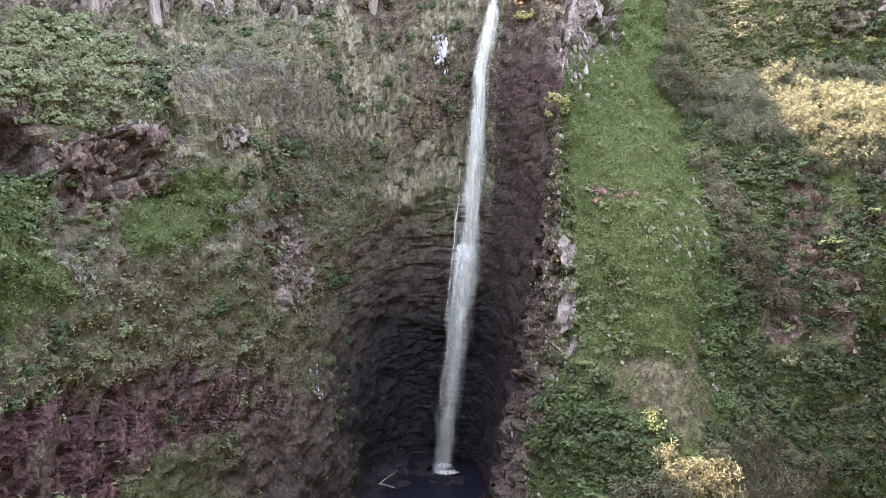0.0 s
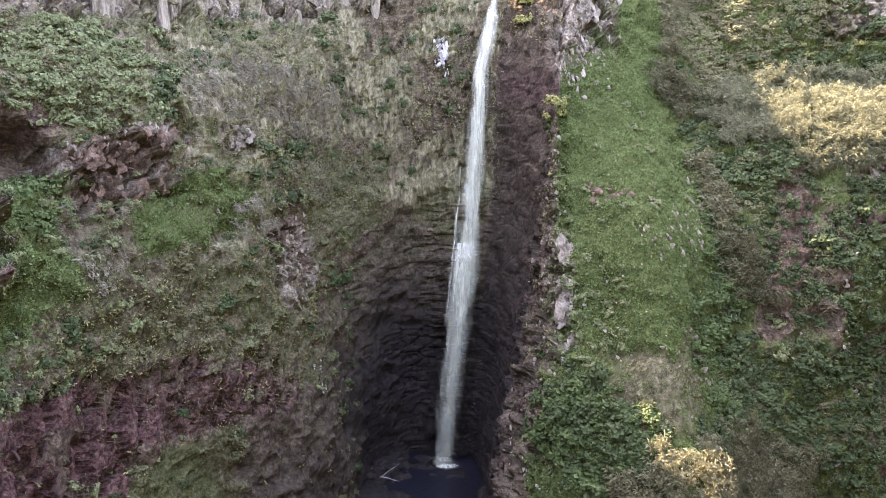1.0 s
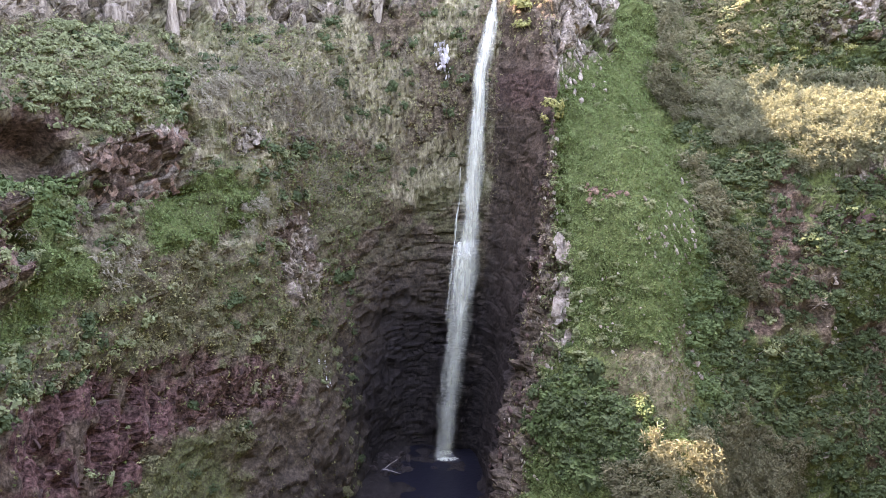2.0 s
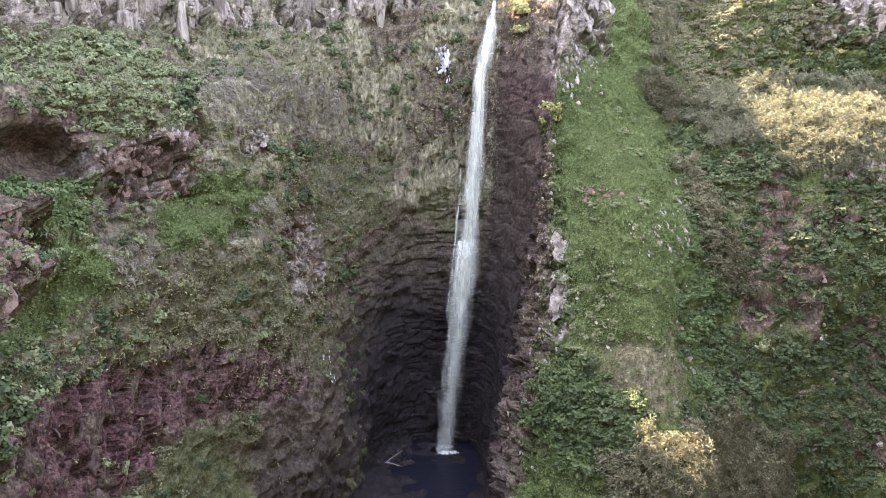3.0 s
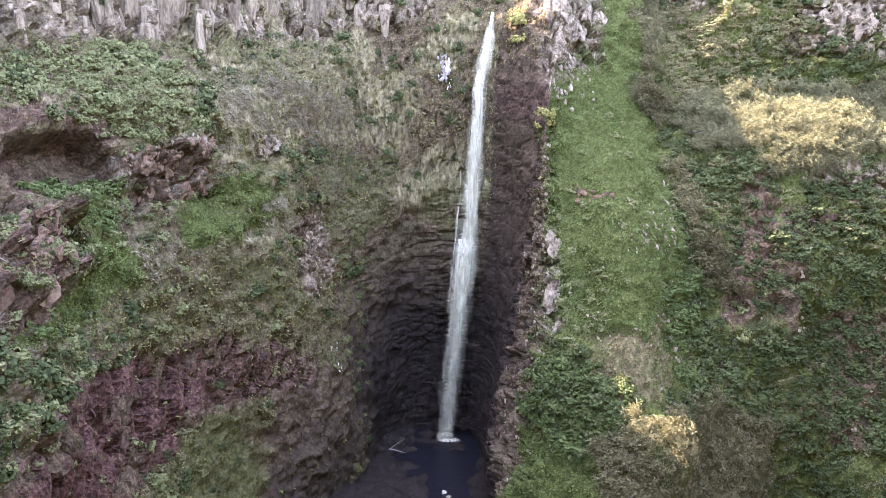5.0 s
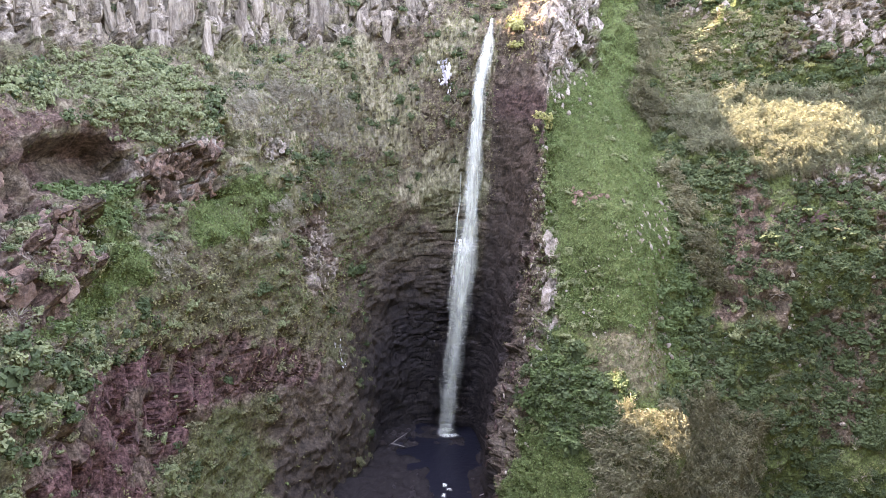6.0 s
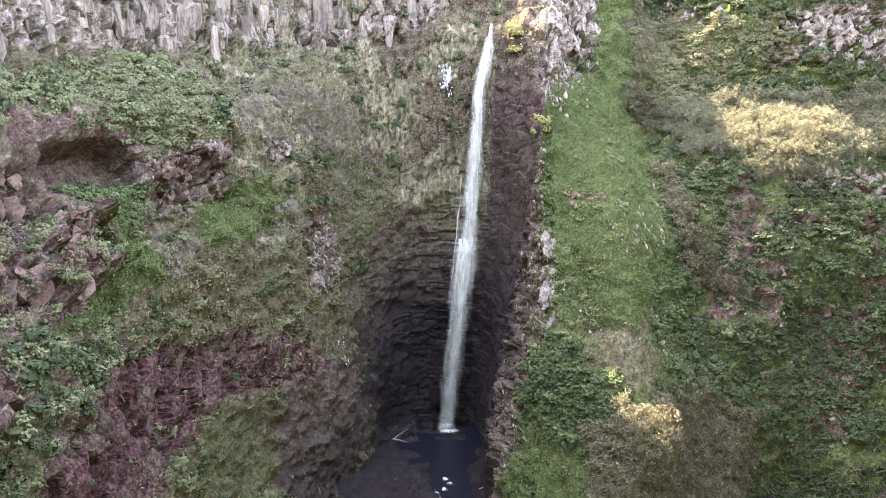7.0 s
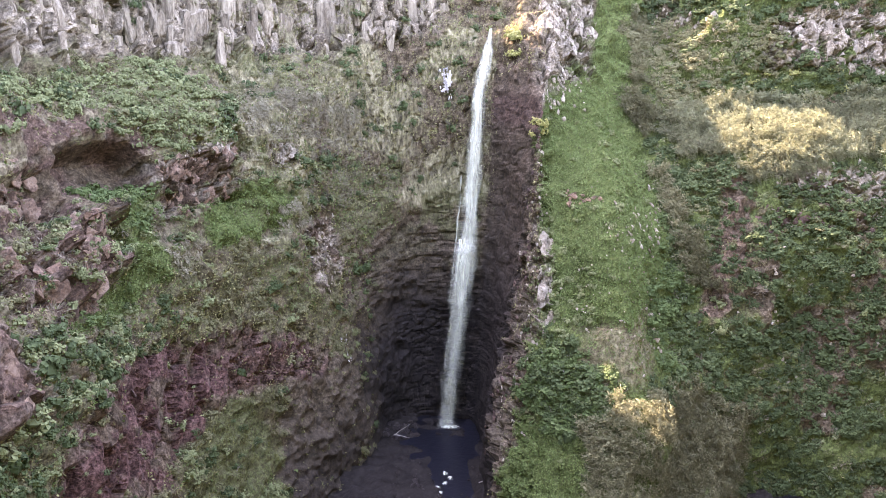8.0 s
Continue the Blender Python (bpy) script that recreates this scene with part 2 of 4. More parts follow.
def base_surface(s, z):
    """Points of the smooth cliff at line number s (fractional) and height z."""
    ns, nz = GRID.shape[:2]
    f = np.clip((z - 60) / 20.0, 0, 1)
    upright = band(s, 3.5, 7.6, 0.3)
    g = np.clip((z - 45.5) / 22.0, 0, 1)
    bench = band(s, 16.4, 18.9, 0.25)
    q = (z + upright * (1 - (1 - f) ** 2.8 - f) * 20 - bench * 2.6 * np.sin(2 * np.pi * g) + 20) / 20.0
    i, j = np.clip(np.floor(s).astype(int), 0, ns - 2), np.clip(np.floor(q).astype(int), 0, nz - 2)
    ws, wz = cubic(s - i), cubic(q - j)
    total = 0
    for a in range(4):
        for b in range(4):
            total = total + GRID[np.clip(i + a - 1, 0, ns - 1), np.clip(j + b - 1, 0, nz - 1)] * (ws[a] * wz[b])[:, None]
    return np.column_stack((total, z))


def surface_frame(s, z):
    p = base_surface(s, z)
    ds = base_surface(s + 0.02, z) - p
    dz = base_surface(s, z + 0.4) - p
    n = np.cross(ds, dz)
    return p, n / np.linalg.norm(n, axis=1)[:, None]


# ---- what grows where: outlines in (line number, height) on the cliffs ----
ZONES = {
    "dome_slope": [(3.3, 62), (3.8, 65), (4.37, 66.5), (4.95, 66.5), (5.52, 62.5), (5.83, 58.8), (5.95, 55.8), (5.69, 54.8), (5.21, 55.8), (4.84, 57.5), (4.55, 60), (4.0, 61.5)],
    "cave_brow": [(2.9, 62), (4.0, 61.6), (4.55, 59.6), (4.9, 56.5), (4.74, 55.5), (4.1, 57.8), (3.6, 57), (3.2, 51), (2.9, 52)],
    "ledge": [(4.7, 54.3), (4.95, 54.3), (5.93, 56), (6.12, 53.8), (5.82, 51), (5.86, 46.5), (5.52, 47), (5.38, 48.9), (5.14, 48.2), (4.95, 50.7)],
    "lawn": [(6.0, 50), (6.4, 50.4), (6.6, 47.6), (6.47, 43), (6.0, 41.5), (5.45, 41.8), (5.4, 45.9)],
    "tangle": [(6.2, 59.5), (7.1, 61.8), (8.1, 57), (8.1, 52), (7.4, 52.4), (6.8, 55), (6.35, 56)],
    "tangle_small": [(6.3, 45.3), (6.85, 45.6), (6.85, 40.8), (6.35, 41.5)],
    "tangle_low": [(4.7, 43.8), (5.25, 43.2), (5.05, 39.3), (4.55, 38.5)],
    "strip": [(3.1, 42.8), (3.45, 41.8), (3.75, 44), (4.1, 46), (4.5, 45.5), (4.66, 43.5), (4.5, 40.5), (3.8, 39.2), (3.1, 41)],
    "buttress": [(2.95, 48.3), (3.7, 51), (3.95, 50.5), (4.0, 48.2), (3.6, 44.5), (3.42, 42), (3.05, 43.4)],
    "herb_patch": [(3.95, 52), (4.55, 53), (4.85, 51.5), (4.75, 47.8), (4.2, 47.2), (4.0, 48.5)],
    "mid_slope": [(4.63, 43.9), (5.4, 41.5), (7.06, 39.8), (7.18, 27.2), (6.55, 23.5), (5.69, 30.6), (4.55, 32), (3.58, 38.1)],
    "dark_shrub": [(3.1, 41.5), (3.9, 39), (4.35, 33.5), (3.6, 35.3), (3.1, 34.6), (2.7, 32), (2.3, 26), (2.0, 26), (2.0, 37.5), (2.5, 38), (2.75, 39.5), (2.95, 43)],
    "red_rock": [(3.0, 35), (3.63, 35.4), (4.37, 33), (5.2, 26.5), (4.6, 22.5), (4.1, 20), (3.55, 21), (3.0, 25), (2.6, 29.5)],
    "brown_rock": [(4.7, 30), (6.25, 29.8), (6.85, 27), (6.6, 20.4), (5.79, 21.2), (5.2, 20.8), (4.75, 22)],
    "moss": [(4.42, 20.5), (5.0, 20.6), (5.64, 20), (5.4, 12), (5.1, 9.5), (4.5, 11), (4.25, 15)],
    "low_wall": [(5.7, 21.2), (7.1, 21.5), (7.3, 8), (6.6, 0), (5.2, 0), (5.1, 9.5), (5.5, 12)],
    "green_wall": [(7.39, 50.7), (8.76, 49.7), (8.69, 40.5), (7.94, 36.1), (7.36, 34.4), (7.12, 39.1)],
    "scree": [(6.8, 43), (7.25, 41.2), (7.2, 34.7), (6.85, 30.3), (6.6, 34)],
    "spur": [(12.3, 57), (12.75, 59.5), (14.4, 58.4), (15.45, 50.4), (15.15, 39), (14.8, 31.5), (13.1, 31), (12.85, 40.5), (12.5, 42), (12.4, 51)],
    "spur_top": [(13.9, 69), (14.8, 71), (15.6, 62), (15.7, 56), (14.35, 57.5), (12.75, 59.2)],
    "spur_side": [(14.8, 31.5), (15.15, 39), (15.45, 50), (15.7, 42), (16.2, 32), (16.1, 24), (15.3, 21), (14.95, 25)],
    "gully_cane": [(15.4, 48.5), (15.95, 48), (16.42, 36.5), (16.45, 31), (16.1, 31), (15.7, 37.5)],
    "gully_bush": [(15.0, 59.5), (15.65, 61), (15.9, 53.4), (15.5, 52.4)],
    "upper_cane": [(15.2, 75), (15.7, 75), (16.0, 66), (15.8, 61), (15.4, 63)],
    "cane_top": [(15.85, 56.5), (17.0, 59.8), (18.0, 60.5), (18.75, 60), (18.7, 52.5), (18.3, 51), (17.97, 49), (17.75, 47.2), (17.33, 47.2), (16.95, 51), (16.35, 50.6)],
    "upper_green": [(14.6, 74), (17.6, 74), (17.75, 65.7), (17.0, 60.2), (15.9, 56.8), (15.2, 64)],
    "brown_strip": [(16.9, 48.9), (17.24, 48.9), (17.0, 38), (16.55, 29.6), (16.1, 25.2), (16.28, 30.3)],
    "dark_bush": [(12.55, 22.1), (13.3, 27), (13.7, 26), (14.0, 24), (14.4, 22), (13.8, 19.5), (13.3, 16.5), (12.9, 16.5), (12.55, 17.5)],
    "bulge": [(13.4, 30.8), (14.68, 31.2), (15.0, 25.5), (14.4, 22.6), (14.05, 23.2), (13.55, 26.8)],
    "low_cane": [(13.45, 16), (13.95, 21.5), (14.5, 21), (15.3, 20), (16.2, 16), (16.7, 12.5), (16.6, 3), (15, 2), (13.65, 11)],
    "bright_low": [(12.1, 4), (12.45, 16.5), (12.9, 16.3), (13.35, 15.3), (13.6, 11), (13.6, 2)],
    "pale_shrubs": [(12.75, 40.2), (13.1, 37.1), (13.43, 32.7), (13.47, 27.9), (13, 26.6), (12.55, 30.3)],
    "right_crag": [(17.6, 76), (18.9, 76), (18.9, 63.6), (18.25, 66.5), (17.9, 69)],
    "lip_grass": [(12.35, 60.5), (13.4, 63), (13.9, 66), (14.0, 59), (12.6, 57)],
}


def inside(points, s, z, soft):
    """1 within an outline, fading to 0 over soft metres either side of it."""
    q = np.column_stack((s * 7.0, z))
    a = np.array(points, dtype=float) * (7.0, 1.0)
    b = np.roll(a, -1, axis=0)
    lo, hi = a.min(axis=0) - 3, a.max(axis=0) + 3
    near = np.where(((q > lo) & (q < hi)).all(axis=1))[0]
    q = q[near]
    far2, odd = np.full(len(q), 1e9), np.zeros(len(q), dtype=bool)
    for u, v in zip(a, b):
        e = v - u
        w = np.clip(((q - u) @ e) / (e @ e), 0, 1)
        far2 = np.minimum(far2, ((q - u - w[:, None] * e) ** 2).sum(axis=1))
        hit = (u[1] > q[:, 1]) != (v[1] > q[:, 1])
        odd ^= hit & (q[:, 0] < (v[0] - u[0]) * (q[:, 1] - u[1]) / (v[1] - u[1] + 1e-12) + u[0])
    out = np.zeros(len(s))
    out[near] = step(-soft, soft, np.where(odd, 1, -1) * np.sqrt(far2))
    return out


def zones_at(s, z, p):
    """How far each point belongs to each zone; the outlines are ragged."""
    ws = (fbm(p, 0.3, 4, 143) - 0.5) * 0.55
    wz = (fbm(p, 0.3, 4, 144) - 0.5) * 4.5
    return {k: inside(v, s + ws, z + wz, 0.5) for k, v in ZONES.items()}


def red_zone(s, z, p):
    """1 on the bare red and brown rock of the lower wall."""
    wob = (fbm(p, 0.3, 4, 23) - 0.5)
    s, z = s + wob * 0.5, z + wob * 6
    return np.maximum(inside(ZONES["red_rock"], s, z, 0.9), 0.8 * inside(ZONES["brown_rock"], s, z, 0.9))


def relief(s, z, p):
    """How far the ground stands out of the smooth cliff, in metres."""
    d = (fbm(p, 0.07, 3, 1) - 0.5) * 5.0 + (fbm(p, 0.3, 4, 5) - 0.5) * 2.0
    spur = band(s, 12.5, 15.2, 0.3) * (1 - step(58, 66, z))
    d *= 1 - 0.45 * spur
    alcove = band(s, 7.5, 11.6, 0.5)
    d *= 1 - 0.4 * alcove
    rough = fbm(p, 0.2, 3, 16)
    along, across = p[:, 1] * 0.64 + z * 0.77, p[:, 1] * 0.77 - z * 0.64
    slant = np.column_stack((p[:, 0], along, across))
    rocks = (
        (band(s, 3.4, 9.3, 0.25) * step(66, 68, z - 1.1 * np.clip(s - 6, 0, 3)), p, (1.7, 1.7, 6.5), 1.3),
        (band(s, 11.7, 13.9, 0.15) * step(61.5, 66, z), p, (1.5, 1.5, 2.3), 1.25),
        (band(s, 17.5, 19.2, 0.12) * band(z, 65.5, 75, 1.2), p, (1.6, 1.6, 1.8), 1.2),
        (band(s, 17.8, 19.2, 0.12) * band(z, 45.5, 50, 0.8), p, (1.4, 1.4, 1.2), 1.0),
        (band(s, 17.3, 18.4, 0.1) * band(z, 40, 43.5, 0.8), p, (1.4, 1.4, 1.2), 0.9),
        (band(s, 15.1, 17.0, 0.1) * step(73, 75, z), p, (1.6, 1.6, 2.6), 1.0),
        (band(s, 4.65, 6.15, 0.1) * band(z - 1.2 * (s - 5.4) + 5 * (rough - 0.5), 48, 55.5, 0.7), p, (3.6, 3.6, 3.0), 1.7),
        (band(s, 3.0, 4.1, 0.08) * band(z + 9 * (rough - 0.5), 44, 50.5, 0.7), p, (3.2, 3.2, 2.6), 2.2),
        (band(s, 2.2, 2.78, 0.06) * band(z, 38.5, 46, 0.8), p, (4.0, 4.0, 3.4), 1.6),
        (band(s + (rough - 0.5) * 0.6, 12.68, 12.98, 0.05) * band(z + 10 * (rough - 0.5), 29, 40, 0.8), p, (1.6, 1.6, 2.0), 1.5),
        (band(s, 6.5, 6.9, 0.05) * band(z, 52, 55, 0.4), p, (1.4, 1.4, 1.6), 1.0),
        (red_zone(s, z, p), slant, (2.6, 7.0, 2.0), 1.15),
        (band(s, 11.85, 12.8, 0.12) * (1 - step(54, 60, z)), p, (1.3, 1.3, 1.5), 0.95),
        (band(s, 10.7, 11.8, 0.15) * (1 - step(60, 66, z)), p, (6.0, 6.0, 1.8), 0.14),
        (band(s, 7.3, 10.7, 0.3) * (1 - step(42, 48, z)) * step(0.38, 0.55, rough), p, (4.0, 4.0, 1.1), 0.3),
        (band(s, 6.8, 10.6, 0.3) * band(z, 46, 68, 2), p, (1.6, 1.6, 4.0), 0.5),
        (band(s, 6.6, 7.3, 0.1) * band(z, 30, 42, 1), p, (1.2, 1.2, 1.6), 0.7),
    )
    bare = np.zeros(len(s))
    for i, (where, at, size, amount) in enumerate(rocks):
        on = where > 0.01
        bare = np.maximum(bare, where)
        if on.any():
            at = at[on] + 0.8 * (fbm(p[on], 0.5, 2, 120 + i)[:, None] - 0.5)
            d[on] += where[on] * amount * (blocks(at, size, 130 + 7 * i) + 0.2 * blocks(at, tuple(max(k * 0.5, 0.9) for k in size), 131 + 7 * i))
    # lumps where plants have built up the ground
    d += (1 - bare) * (np.abs(fbm(p, 0.33, 2, 87) - 0.5) * -3.6 + 0.5 + (np.abs(fbm(p, 0.8, 2, 88) - 0.5) * -1.6 + 0.2)) * (1 - 0.4 * spur)
    # cave and the rock ledge beside it
    ragged = fbm(p, 0.35, 4, 85) - 0.5
    roof = 57.6 - 7.0 * (s - 4.2) ** 2 + 3.0 * ragged
    floor_z = 51.6 - 2.2 * (s - 4.2) + 2.5 * ragged
    d -= 5.0 * step(floor_z - 1.5, floor_z + 3.0, z) * (1 - step(roof - 0.9, roof + 0.5, z)) * band(s + 0.35 * ragged, 3.74, 4.72, 0.1)
    d -= 3.0 * band(s + 0.3 * ragged, 3.35, 3.66, 0.06) * band(z + 2 * ragged, 50, 55.5, 0.6)
    ledge_z = 53.8 + 1.2 * np.sin(s * 5) + 1.2 * (s - 5.4)
    ledge = band(s, 4.6, 6.1, 0.2)
    d += ledge * (1.5 * np.exp(-((z - ledge_z) / 1.8) ** 2) - 1.5 * np.exp(-((z - ledge_z + 5.0) / 2.5) ** 2))
    block = band(s, 3.2, 4.15, 0.12) * band(z, 43.5, 50.5, 0.8)
    d += block * (1.6 + 1.0 * fbm(p, 0.4, 2, 61))
    near_rock = band(s, 2.2, 2.75, 0.1) * band(z, 38.5, 46, 1.0)
    d += near_rock * 2.0
    # knoll under the low thicket
    d += 3.0 * np.exp(-((s - 14.5) / 0.45) ** 2 - ((z - 17.0) / 4.0) ** 2)
    # brow over the alcove
    d += band(s, 7.2, 9.8, 0.3) * 0.9 * np.exp(-((z - 40 - 3 * (s - 8)) / 3.0) ** 2)
    return d


def columns_between():
    """Line numbers of the mesh columns, close together where the camera sees them."""
    out = []
    for i in range(len(GRID) - 1):
        length = np.linalg.norm(GRID[i + 1, 3] - GRID[i, 3])
        size = 0.33 if 3 <= i <= 18 else 6.0
        if i in (2, 19):
            size = 0.45
        n = max(2, int(length / size))
        out += [i + k / n for k in range(n)]
    return np.array(out + [len(GRID) - 1.0])


S_COLS = columns_between()
Z_ROWS = np.concatenate((np.arange(-16, -2, 2.0), np.arange(-2, 79.6, 0.34)))
NS, NZ = len(S_COLS), len(Z_ROWS)
SS, ZZ = [g.ravel() for g in np.meshgrid(S_COLS, Z_ROWS, indexing="ij")]
SMOOTH, NORMAL = surface_frame(SS, ZZ)
LAND = SMOOTH + NORMAL * relief(SS, ZZ, SMOOTH)[:, None]


def skyline(s):
    """Height of the gorge's unseen rim along the lines; dips at the stream, raised stretches block light."""
    at = (0, 2.2, 5, 9, 10, 11, 14.15, 14.35, 15.5, 15.8, 18, 19.6, 22)
    up = (105, 92, 84, 83, 81, 82, 82, 108, 108, 84, 83, 100, 150)
    return np.interp(s, at, up)


def masks(s, z, p):
    n = fbm(p, 0.12, 4, 21)
    m = fbm(p, 0.35, 4, 31)
    spur = band(s + (m - 0.5) * 0.6 - 0.2 * (1 - step(44, 54, z)), 12.42, 15.6, 0.12)
    # wet rock round the fall, darkened towards the foot in place of shade
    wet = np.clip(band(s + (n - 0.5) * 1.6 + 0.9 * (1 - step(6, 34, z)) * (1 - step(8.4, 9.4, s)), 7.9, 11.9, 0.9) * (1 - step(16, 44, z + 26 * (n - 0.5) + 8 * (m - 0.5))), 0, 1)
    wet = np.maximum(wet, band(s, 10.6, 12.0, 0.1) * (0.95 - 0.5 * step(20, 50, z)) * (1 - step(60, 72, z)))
    red = np.clip(red_zone(s, z, p) * (1 - 0.8 * step(0.54, 0.62, m)) + band(s, 10.6, 12.2, 0.2) * (0.12 + 0.5 * band(z, 56.5, 61.5, 1.2)) * (1 - step(66, 72, z)), 0, 1)
    red = np.maximum(red, band(s + (m - 0.5) * 0.5 - (z - 36) * 0.016, 16.58, 16.88, 0.08) * band(z + 8 * (n - 0.5), 27, 50, 3) * 0.3)
    red = np.maximum(red, band(s, 3.0, 4.1, 0.1) * band(z, 43, 57, 1) * step(0.40, 0.5, m) * 0.6)
    cave = band(s, 3.7, 4.75, 0.05) * band(z, 51.5, 57.5, 0.5)
    red = np.maximum(red, band(s, 2.2, 2.78, 0.05) * band(z, 38.5, 46, 1) * 0.6)
    bare = np.maximum(red, np.maximum(cave, band(s, 2.2, 2.78, 0.05) * band(z, 38.5, 46, 1)))
    lush = band(s, 16.2, 17.1, 0.15) * band(z, -3, 8, 1.5) + band(s, 12.4, 13.35, 0.1) * band(z, 4, 16, 1.5) + band(s, 3.9, 4.6, 0.1) * band(z, 46, 51, 1)
    strip = lush + band(s, 3.45, 4.65, 0.1) * band(z - 2.2 * (s - 3.4) + 4 * (m - 0.5), 39.5, 44.5, 0.8) + 0.8 * band(s, 5.75, 6.4, 0.1) * band(z + 4 * (m - 0.5), 44.5, 48, 0.8)
    strip = strip + band(s, 3.8, 5.4, 0.2) * (1 - step(19, 24, z + 8 * (n - 0.5))) * 0.7
    green = np.clip(spur * (0.75 + 0.5 * m) + band(s, 15.5, 19.5, 0.2) * step(0.40, 0.54, n + 0.1 * step(22, 34, z)) * 0.9 + band(s, 2, 11, 0.3) * step(0.38, 0.52, m) * 0.6 * (1 - 0.6 * band(s, 7, 10.8, 0.3) * step(42, 50, z)), 0, 1) * (1 - 0.85 * bare)
    green = np.clip(np.maximum(green, strip), 0, 1) * (1 - wet)
    dry = np.clip(band(s, 5.5, 10.8, 0.3) * step(34, 46, z) * step(0.36, 0.55, n) + band(s, 15.5, 19.5, 0.2) * 0.12 + band(s, 2, 7, 0.3) * step(30, 42, z) * 0.5, 0, 1) * (1 - wet) * (1 - 0.8 * bare)
    k = fbm(p, 0.5, 3, 91)
    # column band: pale rock on an even pale floor that paints the brighter top
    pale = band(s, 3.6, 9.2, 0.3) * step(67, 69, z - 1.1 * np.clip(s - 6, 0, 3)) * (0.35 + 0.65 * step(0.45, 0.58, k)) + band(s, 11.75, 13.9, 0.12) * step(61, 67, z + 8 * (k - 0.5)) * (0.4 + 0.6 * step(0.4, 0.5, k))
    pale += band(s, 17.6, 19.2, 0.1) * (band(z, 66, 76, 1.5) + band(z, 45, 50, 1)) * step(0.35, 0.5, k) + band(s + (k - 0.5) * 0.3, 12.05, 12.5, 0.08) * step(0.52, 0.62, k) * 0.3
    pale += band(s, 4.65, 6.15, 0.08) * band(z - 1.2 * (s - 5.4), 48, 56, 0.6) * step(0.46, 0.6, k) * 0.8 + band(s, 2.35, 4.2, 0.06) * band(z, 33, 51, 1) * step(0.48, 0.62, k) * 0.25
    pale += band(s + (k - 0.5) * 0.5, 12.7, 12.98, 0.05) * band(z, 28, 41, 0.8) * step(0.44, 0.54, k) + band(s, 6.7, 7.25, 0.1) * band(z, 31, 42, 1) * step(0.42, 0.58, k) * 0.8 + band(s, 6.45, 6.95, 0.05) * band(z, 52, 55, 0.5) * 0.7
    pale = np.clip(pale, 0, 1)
    bulge = band(s + (m - 0.5) * 0.8, 13.4, 14.9, 0.2) * band(z + 8 * (n - 0.5), 23, 31, 2)
    green, dry = green * (1 - 0.5 * bulge), np.maximum(dry, 0.4 * bulge)
    zn = zones_at(s, z, p)
    lush = np.clip(zn["spur"] + zn["spur_top"] + zn["lawn"] + zn["strip"] + zn["bright_low"] + zn["herb_patch"] + 0.7 * zn["spur_side"] + 0.6 * zn["moss"] + 0.6 * zn["green_wall"] + 0.5 * zn["lip_grass"] + 0.55 * zn["mid_slope"], 0, 1)
    bare = np.clip(zn["brown_strip"] + zn["brown_rock"] * 0.8 + zn["red_rock"] + 0.7 * zn["low_wall"] + 0.8 * zn["scree"] + 0.7 * zn["cave_brow"] + zn["buttress"] + zn["ledge"], 0, 1)
    green = np.maximum(green * (1 - bare), lush * (0.75 + 0.25 * step(0.3, 0.5, m)))
    dry = np.maximum(dry * (1 - lush) * (1 - bare), 0.7 * np.maximum(zn["bulge"], zn["cave_brow"] * step(0.45, 0.6, m)))
    red = np.clip(np.maximum(red * (1 - lush), 0.28 * zn["brown_strip"] + 0.55 * zn["buttress"] + 0.4 * zn["ledge"] + 0.35 * zn["scree"] + 0.5 * zn["cave_brow"]), 0, 1)
    # the low wall takes the same darkening, stronger towards its foot
    wet = np.maximum(wet * (1 - lush), zn["low_wall"] * (0.75 - 0.5 * step(4, 20, z)))
    green, dry = green * (1 - 0.8 * pale) * (1 - cave), dry * (1 - 0.8 * pale) * (1 - cave)
    return {"pale": pale, "wet": wet, "red": red, "green": green, "dry": dry}


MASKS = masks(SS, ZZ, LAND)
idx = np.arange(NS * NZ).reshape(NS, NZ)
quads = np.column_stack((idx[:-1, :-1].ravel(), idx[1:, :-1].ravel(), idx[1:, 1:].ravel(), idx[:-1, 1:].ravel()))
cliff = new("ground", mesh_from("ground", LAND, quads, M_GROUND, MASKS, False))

# the unseen rim, raised in places to block light, and the high ground behind it
foot = LAND.reshape(NS, NZ, 3)[:, -1]
out_way = foot[:, :2] - (12, 20)
out_way /= np.linalg.norm(out_way, axis=1)[:, None]
rim_rows = [foot - 0.0]
for e in np.linspace(0.1, 1, 10):
    h = foot[:, 2] + e * (np.maximum(skyline(S_COLS), foot[:, 2] + 0.5) - foot[:, 2])
    rim_rows.append(np.column_stack((foot[:, :2] + out_way * (0.35 * (h - foot[:, 2]) + (e > 0.15) * 1.2 * (fbm(foot + 9 * e, 0.2, 3, 71)[:, None] - 0.5).T[0])[:, None], h)))
crest = rim_rows[-1]
for far, drop in ((0.5, 0.02), (1.5, 0.55), (3, 1.0), (16, 1.0), (40, 1.0), (90, 1.0), (200, 1.0), (500, 1.0), (1400, 1.0)):
    low = np.minimum(foot[:, 2], crest[:, 2]) - 1.5
    rim_rows.append(np.column_stack((crest[:, :2] + out_way * far, crest[:, 2] + (low - crest[:, 2]) * drop + (fbm(crest + far, 0.06, 3, 72) - 0.5) * 0.6)))
RIM = np.stack(rim_rows, axis=1)
nr = RIM.shape[1]
ri = np.arange(NS * nr).reshape(NS, nr)
rim_quads = np.column_stack((ri[:-1, :-1].ravel(), ri[1:, :-1].ravel(), ri[1:, 1:].ravel(), ri[:-1, 1:].ravel()))
